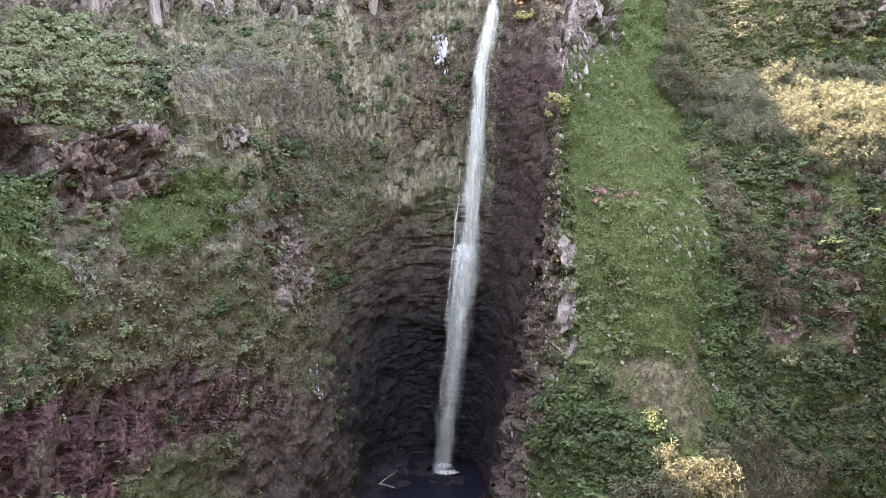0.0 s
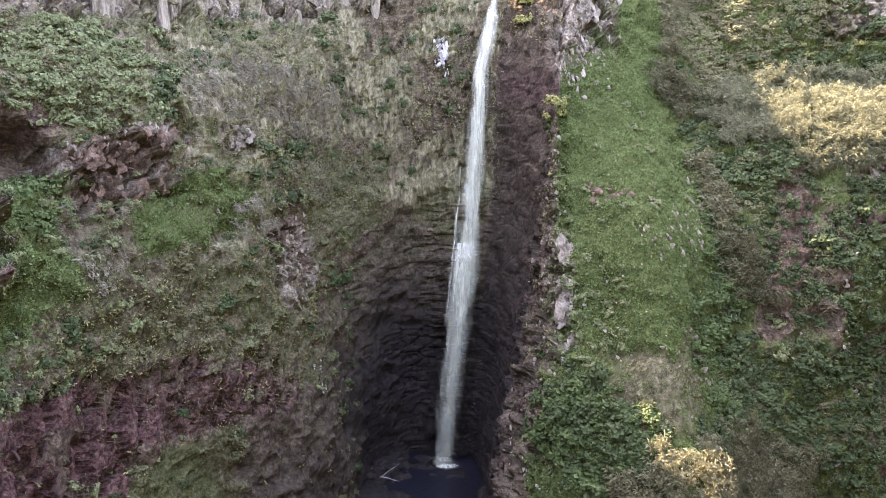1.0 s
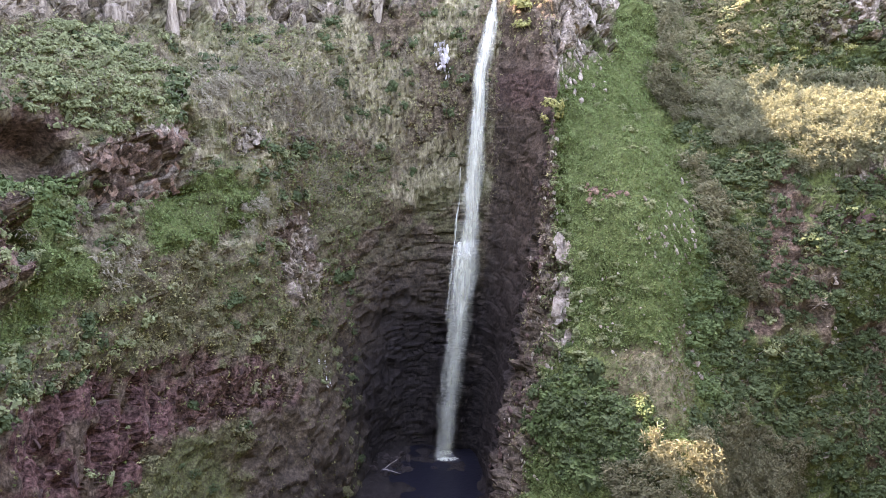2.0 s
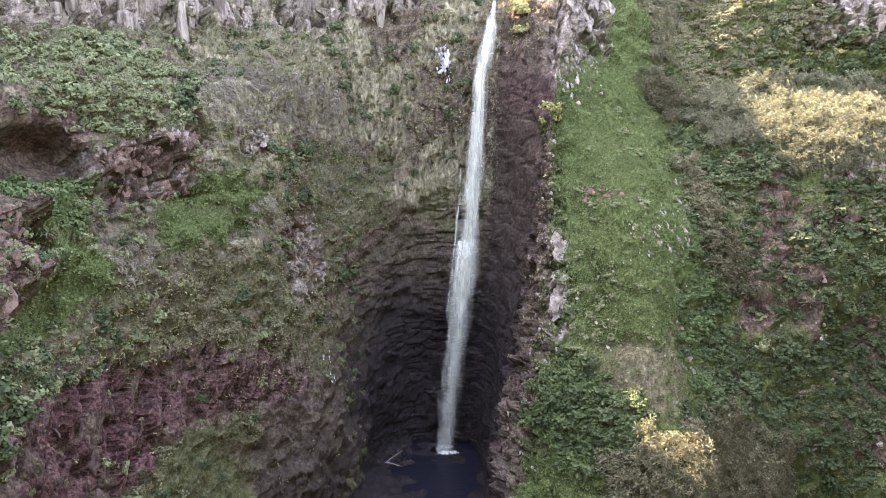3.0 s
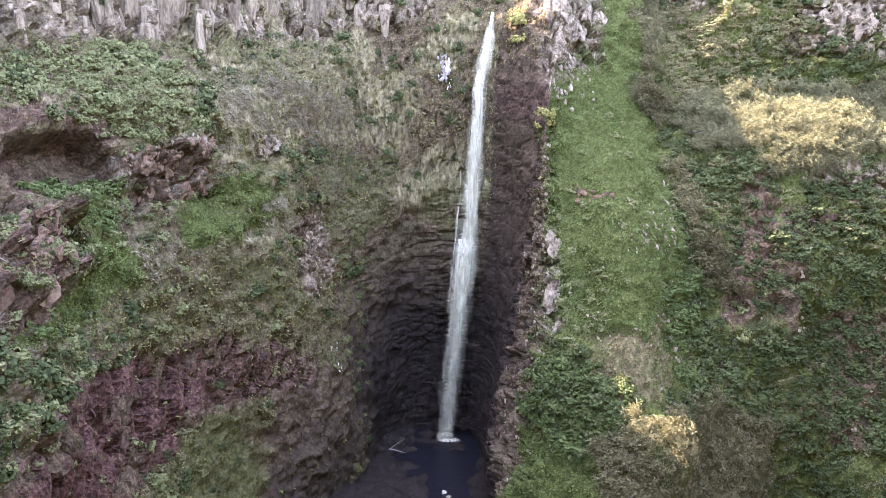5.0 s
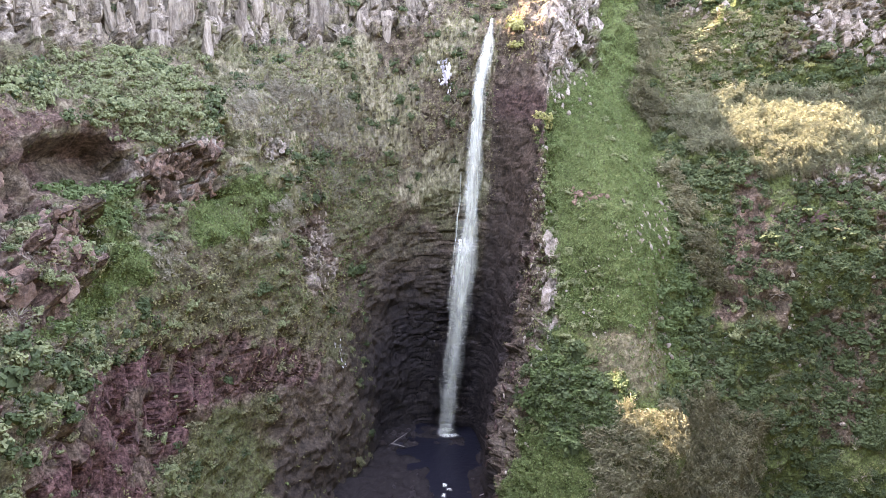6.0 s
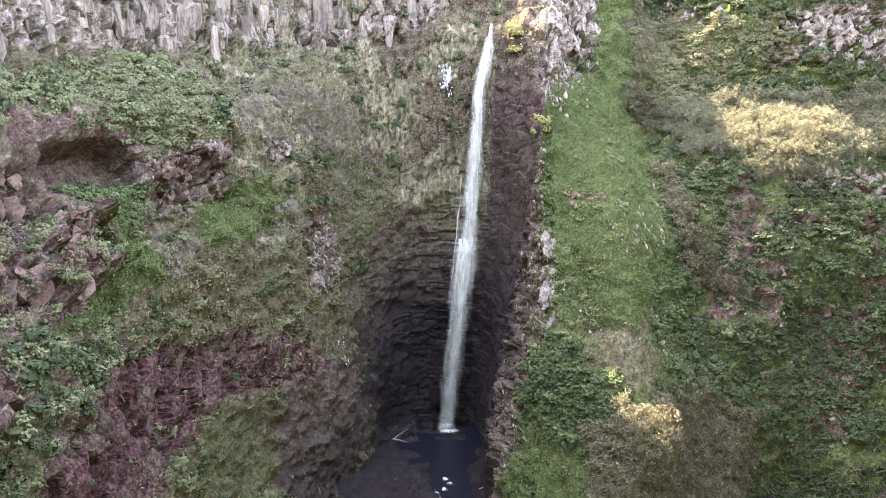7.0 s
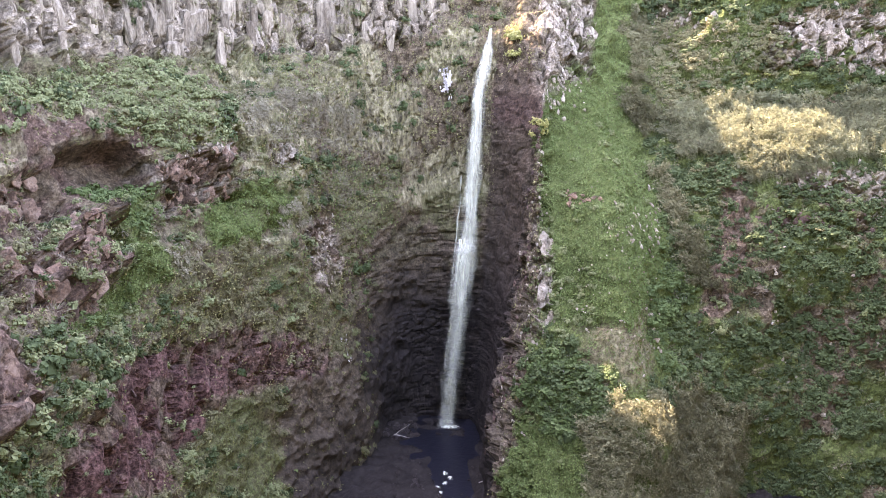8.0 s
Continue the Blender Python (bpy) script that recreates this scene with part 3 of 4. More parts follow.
rim_masks = {"pale": np.zeros(NS * nr), "wet": np.zeros(NS * nr), "red": np.zeros(NS * nr), "green": np.full(NS * nr, 0.6), "dry": np.full(NS * nr, 0.5)}
plateau = new("plateau", mesh_from("plateau", RIM.reshape(-1, 3), rim_quads, M_GROUND, rim_masks, True))

# an unseen knife-edged crest above the gorge, added towards the sun to block it
SUN_FLAT = Vector((SUN_DIR.x, SUN_DIR.y)).normalized()
# crest profile; its dips are set to let sunlit patches through
CREST_U = (-200, 68.8, 69.2, 74.0, 74.3, 76, 76.4, 98.4, 98.8, 103.5, 104, 107, 107.7, 115, 119, 121.5, 125, 127, 128.4, 128.8, 260)
CREST_Z = (170, 170, 105.0, 105.4, 110, 111.5, 150, 150, 116.8, 118.5, 165, 165, 138.3, 138.3, 139.3, 144, 152, 156.5, 159.5, 170, 170)
uu = np.arange(-200, 260, 0.5)
top = np.interp(uu, CREST_U, CREST_Z)
jag = np.column_stack((uu, 0 * uu, 0 * uu))
top = top + (fbm(jag, 0.5, 3, 74) - 0.5) * 1.5
crest_rows = []
for across, f in ((-14, 0.0), (-5, 0.55), (-1.2, 0.93), (0, 1.0), (1.2, 0.93), (6, 0.5), (16, 0.0)):
    k = 105 + across
    crest_rows.append(np.column_stack((SUN_FLAT.x * k + SUN_FLAT.y * uu, SUN_FLAT.y * k - SUN_FLAT.x * uu, 76 + (top - 76) * f)))
CREST = np.stack(crest_rows, axis=1)
ci = np.arange(CREST.shape[0] * CREST.shape[1]).reshape(CREST.shape[:2])
crest_quads = np.column_stack((ci[:-1, :-1].ravel(), ci[1:, :-1].ravel(), ci[1:, 1:].ravel(), ci[:-1, 1:].ravel()))
zero = np.zeros(ci.size)
sun_blocker = new("ridge", mesh_from("ridge", CREST.reshape(-1, 3), crest_quads, M_GROUND, {"pale": zero, "wet": zero, "red": zero, "green": zero + 0.5, "dry": zero + 0.4}, False))
tagged(sun_blocker, "jagged rocky crest above the gorge that shades it", "ridge", kind="structure")
tagged(plateau, "grassy high ground along the gorge rim", "plateau", kind="structure")
tagged(cliff, "steep volcanic gorge walls of brown rock with patchy herbage", "cliff", kind="structure")

# ---- plants, scattered on the cliffs ----
QUADS_P = LAND[quads]
centre = QUADS_P.mean(axis=1)
cross = np.cross(QUADS_P[:, 2] - QUADS_P[:, 0], QUADS_P[:, 3] - QUADS_P[:, 1])
AREA = np.linalg.norm(cross, axis=1) * 0.5
QN = cross / (2 * AREA[:, None] + 1e-9)
QS, QZ = SS[quads].mean(axis=1), ZZ[quads].mean(axis=1)
QM = {k: v[quads].mean(axis=1) for k, v in MASKS.items()}
VISIBLE = band(QS, 2.25, 19.2, 0.05) * (QZ > 0.5)
rng = np.random.default_rng(4)


def scatter(density, limit=100000):
    """Places for about density (per square metre, one value for each quad) plants."""
    want = density * AREA * VISIBLE
    count = np.minimum(rng.poisson(np.clip(want, 0, 5)), 5)
    pick = np.repeat(np.arange(len(count)), count)
    if len(pick) > limit:
        pick = rng.choice(pick, limit, replace=False)
    a, b = rng.random((2, len(pick), 1))
    c = QUADS_P[pick]
    where = (c[:, 0] * (1 - a) + c[:, 1] * a) * (1 - b) + (c[:, 3] * (1 - a) + c[:, 2] * a) * b
    return where, QN[pick], pick


def leaf_quads(base, way, side, length, width, droop=0.0):
    """Pointed leaves: (n, 4, 3)."""
    mid = base + way * length[:, None] * 0.5
    tip = base + way * length[:, None]
    tip[:, 2] -= droop * length
    return np.stack((base, mid + side * width[:, None], tip, mid - side * width[:, None]), axis=1)


def unit(v):
    return v / (np.linalg.norm(v, axis=1)[:, None] + 1e-9)


def dome_bush(n, leaf, seed, height=0.85, upright=0.4):
    """A rounded bush of radius 1: a crown of small leafy tufts, loose leaves over them, a dense inside."""
    r = np.random.default_rng(seed)
    tufts = 16
    t = unit(r.normal(size=(tufts, 3)))
    t[:, 2] = np.abs(t[:, 2]) * 1.0 - 0.1
    axis = unit(t)
    t = axis * r.uniform(0.6, 0.95, (tufts, 1)) * (1, 1, height)
    # every tuft: four leafy faces folded into a small uneven dome
    domes = []
    for c, w in zip(t, axis):
        across = np.cross(w, r.normal(size=3))
        across /= np.linalg.norm(across)
        along = np.cross(w, across)
        size = r.uniform(0.15, 0.29)

        def spot(turn, out, up):
            out, up = out * r.uniform(0.8, 1.25), up * r.uniform(0.7, 1.3)
            return c + size * (across * math.cos(turn) * out + along * math.sin(turn) * out + w * up)

        top = c + w * size * 0.8
        mids = [spot(k * 1.571, 0.75, 0.45) for k in range(4)]
        domes += [np.stack((top, mids[k], spot(k * 1.571 + 0.785, 1.1, -0.3), mids[(k + 1) % 4])) for k in range(4)]
    which = r.integers(0, tufts, n)
    base = t[which] * r.uniform(0.9, 1.1, (n, 1)) + r.normal(size=(n, 3)) * 0.13
    outward = unit(base + (0, 0, 0.25))
    spin = unit(np.cross(outward, r.normal(size=(n, 3))))
    way = unit(spin + outward * r.uniform(-0.1, 0.75, (n, 1)) + (0, 0, upright * 0.4))
    side = unit(np.cross(way, outward + r.normal(size=(n, 3)) * 0.25))
    leaves = leaf_quads(base - way * leaf * 0.4, way, side, r.uniform(0.7, 1.3, n) * leaf, r.uniform(0.7, 1.3, n) * leaf * 0.36)
    a = np.linspace(0, 2 * np.pi, 7)
    rings = []
    for k, e in enumerate((-0.2, 0.6, 1.35)):
        swell = 0.5 * (1 + 0.2 * r.normal(size=7))
        swell[-1] = swell[0]
        rings.append(np.column_stack((np.cos(a) * np.cos(e) * swell, np.sin(a) * np.cos(e) * swell, np.sin(e) * swell * height)))
    shell = [np.stack((rings[k][i], rings[k][i + 1], rings[k + 1][i + 1], rings[k + 1][i])) for k in range(2) for i in range(6)]
    return np.concatenate((np.array(shell), np.array(domes), leaves))


INNER = 12  # quads of the inner shell, first in every bush, tinted darker as its shade


def herb_tuft(n, seed):
    r = np.random.default_rng(seed)
    base = r.normal(size=(n, 3)) * (0.5, 0.5, 0.08)
    way = unit(r.normal(size=(n, 3)) * (0.8, 0.8, 0.5) + (0, 0, 0.5))
    side = unit(np.cross(way, r.normal(size=(n, 3))))
    return leaf_quads(base, way, side, r.uniform(0.5, 1.1, n), r.uniform(0.18, 0.36, n))


def hanging_tuft(n, seed):
    """Leaves and stalks that trail down a wall."""
    r = np.random.default_rng(seed)
    base = r.normal(size=(n, 3)) * (0.45, 0.2, 0.5)
    way = unit(r.normal(size=(n, 3)) * (0.45, 0.45, 0.2) + (0, 0, -0.9))
    side = unit(np.cross(way, r.normal(size=(n, 3))))
    return leaf_quads(base, way, side, r.uniform(0.7, 1.6, n), r.uniform(0.06, 0.16, n))


def twig_bush(n, seed):
    """Bare fine branches that fan out of one foot."""
    r = np.random.default_rng(seed)
    way = unit(r.normal(size=(n, 3)) * (0.8, 0.8, 0.5) + (0, 0, 0.7))
    start = r.uniform(0.0, 0.55, (n, 1)) * unit(way + r.normal(size=(n, 3)) * 0.35)
    side = unit(np.cross(way, r.normal(size=(n, 3))))
    return leaf_quads(start, way, side, r.uniform(0.4, 0.8, n), r.uniform(0.012, 0.035, n))


def cane_clump(stalks, seed, lean=(-0.45, -0.15)):
    """Tall cane stalks, each a plume of narrow arching leaves swept one way, height about 1."""
    r = np.random.default_rng(seed)
    parts = []
    for _ in range(stalks):
        foot = np.array([*r.normal(size=2) * 0.16, 0.0])
        up = np.array([lean[0] * 0.6 + r.normal() * 0.2, lean[1] + r.normal() * 0.2, 1.0])
        h = r.uniform(0.65, 1.05)
        one = np.array([[1.0, 0, 0]])
        parts.append(leaf_quads(foot[None], unit(up[None]), one, np.array([h]), np.array([0.008])))
        n = 12
        f = r.uniform(0.45, 1.02, n)
        base = foot + unit(up[None]) * (f * h)[:, None]
        way = unit(r.normal(size=(n, 3)) * (0.45, 0.45, 0.25) + (lean[0], lean[1], 0.7))
        side = unit(np.cross(way, r.normal(size=(n, 3)) + (0, -1.0, 0.5)))
        parts.append(leaf_quads(base, way, side, r.uniform(0.2, 0.4, n), r.uniform(0.018, 0.036, n), 0.3))
    return np.concatenate(parts)


def stuff(name, protos, density, size, mat, label, category, limit=20000, align=0.35, sink=0.1, squash=0.2, inner=0):
    """One sheet of many alike plants."""
    where, normal, pick = scatter(density, limit)
    k = len(where)
    kind = rng.integers(0, len(protos), k)
    yaw = rng.uniform(0, 2 * np.pi, k)
    scale = size[0] + (size[1] - size[0]) * rng.beta(1.6, 3.0, k)
    up = unit(normal * align + (0, 0, 1 - align))
    tone = np.clip(fbm(where, 0.09, 3, 77) * 1.6 - 0.3 + rng.normal(size=k) * 0.2, 0, 1)
    verts, tint = [], []
    for v in range(len(protos)):
        sel = np.where(kind == v)[0]
        if not len(sel):
            continue
        pr = protos[v].reshape(-1, 3)
        c, s = np.cos(yaw[sel]), np.sin(yaw[sel])
        u = up[sel]
        if align < 0:
            c, s, u = np.ones(len(sel)), np.zeros(len(sel)), np.tile((0.0, 0, 1), (len(sel), 1))
        ax = unit(np.cross(np.column_stack((s, c, 0 * c)), u))
        ay = np.cross(u, ax)
        sc = scale[sel][:, None, None]
        stretch = rng.uniform(1 - squash, 1 + squash, (len(sel), 3))
        local = pr[None] * stretch[:, None, :]
        pos = local[..., 0:1] * ax[:, None] + local[..., 1:2] * ay[:, None] + local[..., 2:3] * u[:, None]
        pos = pos * sc + (where[sel] - normal[sel] * sink * scale[sel][:, None])[:, None]
        verts.append(pos.reshape(-1, 3))
        inner_shade = np.ones(len(pr))
        # inner shell tinted darker: shade inside the crown put into the colour
        inner_shade[:inner * 4] = 0.35
        tint.append(((0.12 + 0.88 * tone[sel][:, None]) * inner_shade).ravel())
    verts = np.concatenate(verts)
    ob = new(name, mesh_from(name, verts, np.arange(len(verts)).reshape(-1, 4), mat, {"tint": np.concatenate(tint)}))
    return tagged(ob, label, category, kind="stuff")


NQ = fbm(centre, 0.1, 4, 41)
MQ = fbm(centre, 0.3, 3, 51)
soil = step(-0.15, 0.2, QN[:, 2])
bushes = [dome_bush(26, 0.2, 100 + i) for i in range(6)]
green_bushes = [dome_bush(24, 0.2, 200 + i, 0.8, 0.2) for i in range(6)]
herbs = [herb_tuft(7, 300 + i) for i in range(6)]
hangers = [hanging_tuft(7, 350 + i) for i in range(6)]
twigs = [twig_bush(28, 400 + i) for i in range(6)]
canes = [cane_clump(6, 500 + i) for i in range(6)]

left_side = band(QS, 2.3, 8.0, 0.3)
right_side = band(QS, 15.4, 19.3, 0.2)
upper_mid = band(QS, 6.4, 10.7, 0.3) * step(38, 48, QZ)
column_band = band(QS, 3.5, 9.2, 0.3) * step(66.5, 68, QZ) * (0.45 + 0.55 * step(0.42, 0.52, MQ))
crag_q = np.maximum(band(QS, 11.75, 13.9, 0.1) * step(61.5, 66, QZ) * (0.6 + 0.4 * step(0.4, 0.5, MQ)), column_band)
fall_wall = band(QS, 10.6, 12.05, 0.1) * (1 - step(62, 68, QZ))
in_cave = band(QS, 3.6, 4.8, 0.05) * band(QZ, 51.0, 58.0, 0.8)
near_rock = band(QS, 2.2, 2.78, 0.05) * band(QZ, 38.5, 46, 1)
ZQ = zones_at(QS, QZ, centre)
crag_q = np.maximum(crag_q, 0.9 * ZQ["right_crag"])
stone_q = np.clip(ZQ["ledge"] * 0.85 + ZQ["buttress"] * 0.8 * step(0.4, 0.5, MQ) + ZQ["scree"] * 0.8 + near_rock * 0.9 + in_cave + QM["pale"] * 0.5, 0, 1)
earth_q = np.clip(ZQ["red_rock"] * 0.93 + ZQ["brown_rock"] * 0.85 + ZQ["brown_strip"] * 0.7 + ZQ["low_wall"] * 0.85 + ZQ["cave_brow"] * 0.7 + ZQ["moss"], 0, 1)
grass_q = np.clip(ZQ["spur"] + ZQ["spur_top"] + ZQ["lawn"] + ZQ["strip"] + ZQ["bright_low"] + ZQ["bulge"] + 0.8 * ZQ["herb_patch"], 0, 1)
cane_q = np.clip(ZQ["cane_top"] + ZQ["low_cane"] + ZQ["gully_cane"] + ZQ["gully_bush"] + ZQ["upper_cane"] + ZQ["tangle"] + ZQ["tangle_small"] + ZQ["tangle_low"], 0, 1)
wild_q = (1 - crag_q) * (1 - stone_q) * (1 - earth_q) * (1 - grass_q) * (1 - cane_q) * (1 - QM["wet"]) * (1 - fall_wall)
clump = step(0.47, 0.56, MQ)

d_shrub = soil * (wild_q * (left_side * (0.03 + 0.4 * clump * step(0.48, 0.6, NQ)) + right_side * 0.16 * clump + ZQ["dark_shrub"] * 0.3) + ZQ["dome_slope"] * (1 - stone_q) * 0.6 + ZQ["spur"] * 0.02 + ZQ["pale_shrubs"] * 0.25 + ZQ["buttress"] * 0.25 * step(0.2, 0.5, QN[:, 2]))
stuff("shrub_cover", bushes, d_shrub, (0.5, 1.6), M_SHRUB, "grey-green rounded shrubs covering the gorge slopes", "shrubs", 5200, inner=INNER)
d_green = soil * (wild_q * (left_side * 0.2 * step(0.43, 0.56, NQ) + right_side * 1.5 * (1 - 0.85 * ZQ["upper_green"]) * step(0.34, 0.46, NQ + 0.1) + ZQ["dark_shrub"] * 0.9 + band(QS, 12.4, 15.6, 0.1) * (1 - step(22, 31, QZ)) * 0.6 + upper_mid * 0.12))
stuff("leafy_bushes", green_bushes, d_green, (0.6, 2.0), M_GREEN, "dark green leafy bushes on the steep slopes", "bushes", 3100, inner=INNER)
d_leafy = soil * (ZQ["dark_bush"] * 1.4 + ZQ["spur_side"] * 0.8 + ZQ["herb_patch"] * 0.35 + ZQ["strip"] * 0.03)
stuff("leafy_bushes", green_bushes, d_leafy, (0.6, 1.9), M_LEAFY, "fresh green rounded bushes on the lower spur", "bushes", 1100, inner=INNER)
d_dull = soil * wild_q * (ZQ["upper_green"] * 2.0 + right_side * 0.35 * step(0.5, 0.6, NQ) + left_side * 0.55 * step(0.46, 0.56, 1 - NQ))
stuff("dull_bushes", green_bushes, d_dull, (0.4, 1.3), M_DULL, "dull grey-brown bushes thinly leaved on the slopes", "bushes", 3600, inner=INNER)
d_herb = (ZQ["spur"] * 9.0 + ZQ["spur_top"] * 6.0 + ZQ["bright_low"] * 9.0 + ZQ["lawn"] * 6.5 + ZQ["strip"] * 9.0 + ZQ["herb_patch"] * 4.0 + ZQ["spur_side"] * 3.0 + ZQ["lip_grass"] * 3.0 + ZQ["pale_shrubs"] * 4.0 + ZQ["green_wall"] * 2.0 + ZQ["dome_slope"] * 2.2 + ZQ["bulge"] * 4.0 + upper_mid * 1.1 * step(0.4, 0.55, NQ) + left_side * wild_q * 0.8 * step(0.42, 0.52, NQ) + ZQ["mid_slope"] * 0.9 * step(0.45, 0.55, NQ) + band(QS, 12.4, 15.4, 0.1) * 1.5 * (1 - cane_q)) * (1 - crag_q) * (1 - 0.45 * ZQ["bulge"]) * (1 - 0.7 * QM["pale"])
stuff("herb_carpet", herbs, d_herb, (0.16, 0.55), M_HERB, "bright green low herbs carpeting the spur", "herbs", 38000, 0.7)
d_creep = (upper_mid * 4.6 + band(QS, 10.7, 11.9, 0.1) * step(64, 67, QZ) * 3.0 + wild_q * (left_side * 1.6 + right_side * 0.5) + ZQ["mid_slope"] * 3.0 + ZQ["brown_rock"] * 0.9 + ZQ["low_wall"] * 0.35 + ZQ["cave_brow"] * 0.7 + band(QS, 12.0, 12.6, 0.1) * 1.8 * (1 - step(54, 60, QZ)) + ZQ["red_rock"] * 0.12) * (1 - 0.8 * column_band) * (1 - in_cave) * (1 - 0.9 * QM["wet"]) * (1 - grass_q) * (1 - 0.8 * stone_q)
stuff("creeping_cover", hangers + herbs[:2], d_creep, (0.22, 0.65), M_OLIVE, "olive and brown creeping plants hanging on the wall", "creepers", 32000, 0.75)
d_wither = ZQ["dome_slope"] * 2.0 + left_side * wild_q * 1.2 + ZQ["bulge"] * 6.0 + ZQ["moss"] * 7.0 + ZQ["mid_slope"] * 1.0 * (1 - clump) + ZQ["low_wall"] * 0.5 + ZQ["green_wall"] * 1.0 + ZQ["spur"] * 0.5 * step(0.5, 0.6, NQ)
stuff("withered_herbs", hangers + herbs[:1], d_wither, (0.2, 0.55), M_WITHERED, "withered brown-olive herbs low on the gorge slopes", "herbs", 17000, 0.75)
d_twig = wild_q * (upper_mid * 0.4 + left_side * 0.25 * step(34, 46, QZ) + right_side * 0.16 + ZQ["upper_green"] * 0.3) * step(0.4, 0.6, 1 - NQ + 0.3 * MQ) + ZQ["tangle"] * 0.9 + ZQ["bulge"] * 0.08
stuff("dry_scrub", twigs, d_twig, (0.6, 1.7), M_DRY, "dry grey twiggy scrub on the cliff", "scrub", 3200, 0.6)
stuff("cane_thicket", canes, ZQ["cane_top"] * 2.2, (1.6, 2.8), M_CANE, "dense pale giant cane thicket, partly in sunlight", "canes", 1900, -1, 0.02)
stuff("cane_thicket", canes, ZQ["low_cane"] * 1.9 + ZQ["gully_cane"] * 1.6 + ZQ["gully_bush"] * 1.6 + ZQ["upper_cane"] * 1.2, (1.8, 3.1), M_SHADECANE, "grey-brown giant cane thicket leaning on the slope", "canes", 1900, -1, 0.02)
stuff("dry_cane_tangle", canes, ZQ["tangle"] * 0.7 + ZQ["tangle_small"] * 1.0 + ZQ["tangle_low"] * 1.0, (1.3, 2.3), M_DRYCANE, "dry bent canes tangled on a ledge", "canes", 650, -1, 0.02)


# ---- stones ----
LAND_G, NORMAL_G = LAND.reshape(NS, NZ, 3), NORMAL.reshape(NS, NZ, 3)


def place(s, z):
    """The ground's point and normal at a line number and height."""
    i = min(max(int(np.searchsorted(S_COLS, s)) - 1, 0), NS - 2)
    j = min(max(int(np.searchsorted(Z_ROWS, z)) - 1, 0), NZ - 2)
    a = (s - S_COLS[i]) / (S_COLS[i + 1] - S_COLS[i])
    b = (z - Z_ROWS[j]) / (Z_ROWS[j + 1] - Z_ROWS[j])
    q = (LAND_G[i, j] * (1 - a) + LAND_G[i + 1, j] * a) * (1 - b) + (LAND_G[i, j + 1] * (1 - a) + LAND_G[i + 1, j + 1] * a) * b
    return Vector(q), Vector(NORMAL_G[i, j])


def part(name, me, parent, label=""):
    ob = new(name, me)
    ob.parent = parent
    if label:
        tagged(ob, label)
    return ob


def stone_mesh(seed, mat, points=13, slab=0.65):
    """An angular broken block about 2 across."""
    r = random.Random(seed)
    bm = bmesh.new()
    for _ in range(points):
        v = Vector((r.gauss(0, 1), r.gauss(0, 1), r.gauss(0, 1))).normalized()
        m = max(abs(v.x), abs(v.y), abs(v.z))
        v = v * (0.12 + 0.88 / m) * r.uniform(0.8, 1.0)
        bm.verts.new((v.x, v.y * slab, v.z))
    hull = bmesh.ops.convex_hull(bm, input=bm.verts)
    bmesh.ops.delete(bm, geom=[e for e in hull["geom_interior"] if isinstance(e, bmesh.types.BMVert)], context="VERTS")
    me = bpy.data.meshes.new("stone")
    bm.to_mesh(me)
    bm.free()
    me.materials.append(mat)
    return me


def column_mesh(seed, mat):
    """A rough upright basalt column, about 2 wide and 2 high."""
    r = random.Random(seed)
    bm = bmesh.new()
    k = r.choice((5, 6, 6, 7))
    turn = [6.283 * (i + r.uniform(-0.25, 0.25)) / k for i in range(k)]
    for z, w in ((-1, 1.05), (-0.3, r.uniform(0.85, 1.05)), (0.4, r.uniform(0.85, 1.0)), (0.85, 0.85), (1, 0.5)):
        for a in turn:
            bm.verts.new((math.cos(a) * w * r.uniform(0.9, 1.08), math.sin(a) * w * r.uniform(0.9, 1.08), z + r.uniform(-0.05, 0.05)))
    bm.verts.ensure_lookup_table()
    for ring in range(4):
        for i in range(k):
            bm.faces.new([bm.verts[ring * k + q] for q in (i, (i + 1) % k, (i + 1) % k + k, i + k)])
    bm.faces.new([bm.verts[4 * k + i] for i in range(k)])
    me = bpy.data.meshes.new("column")
    bm.to_mesh(me)
    bm.free()
    me.materials.append(mat)
    return me


STONES = {m: [stone_mesh(i + 50 * k, m) for i in range(10)] for k, m in enumerate((M_PALE, M_RED, M_WETROCK, M_PINK, M_GUANO))}
COLUMNS = {m: [column_mesh(900 + i + 50 * k, m) for i in range(2)] + [stone_mesh(950 + i + 50 * k, m, 22, 0.9) for i in range(6)] for k, m in enumerate((M_BROWN,))}


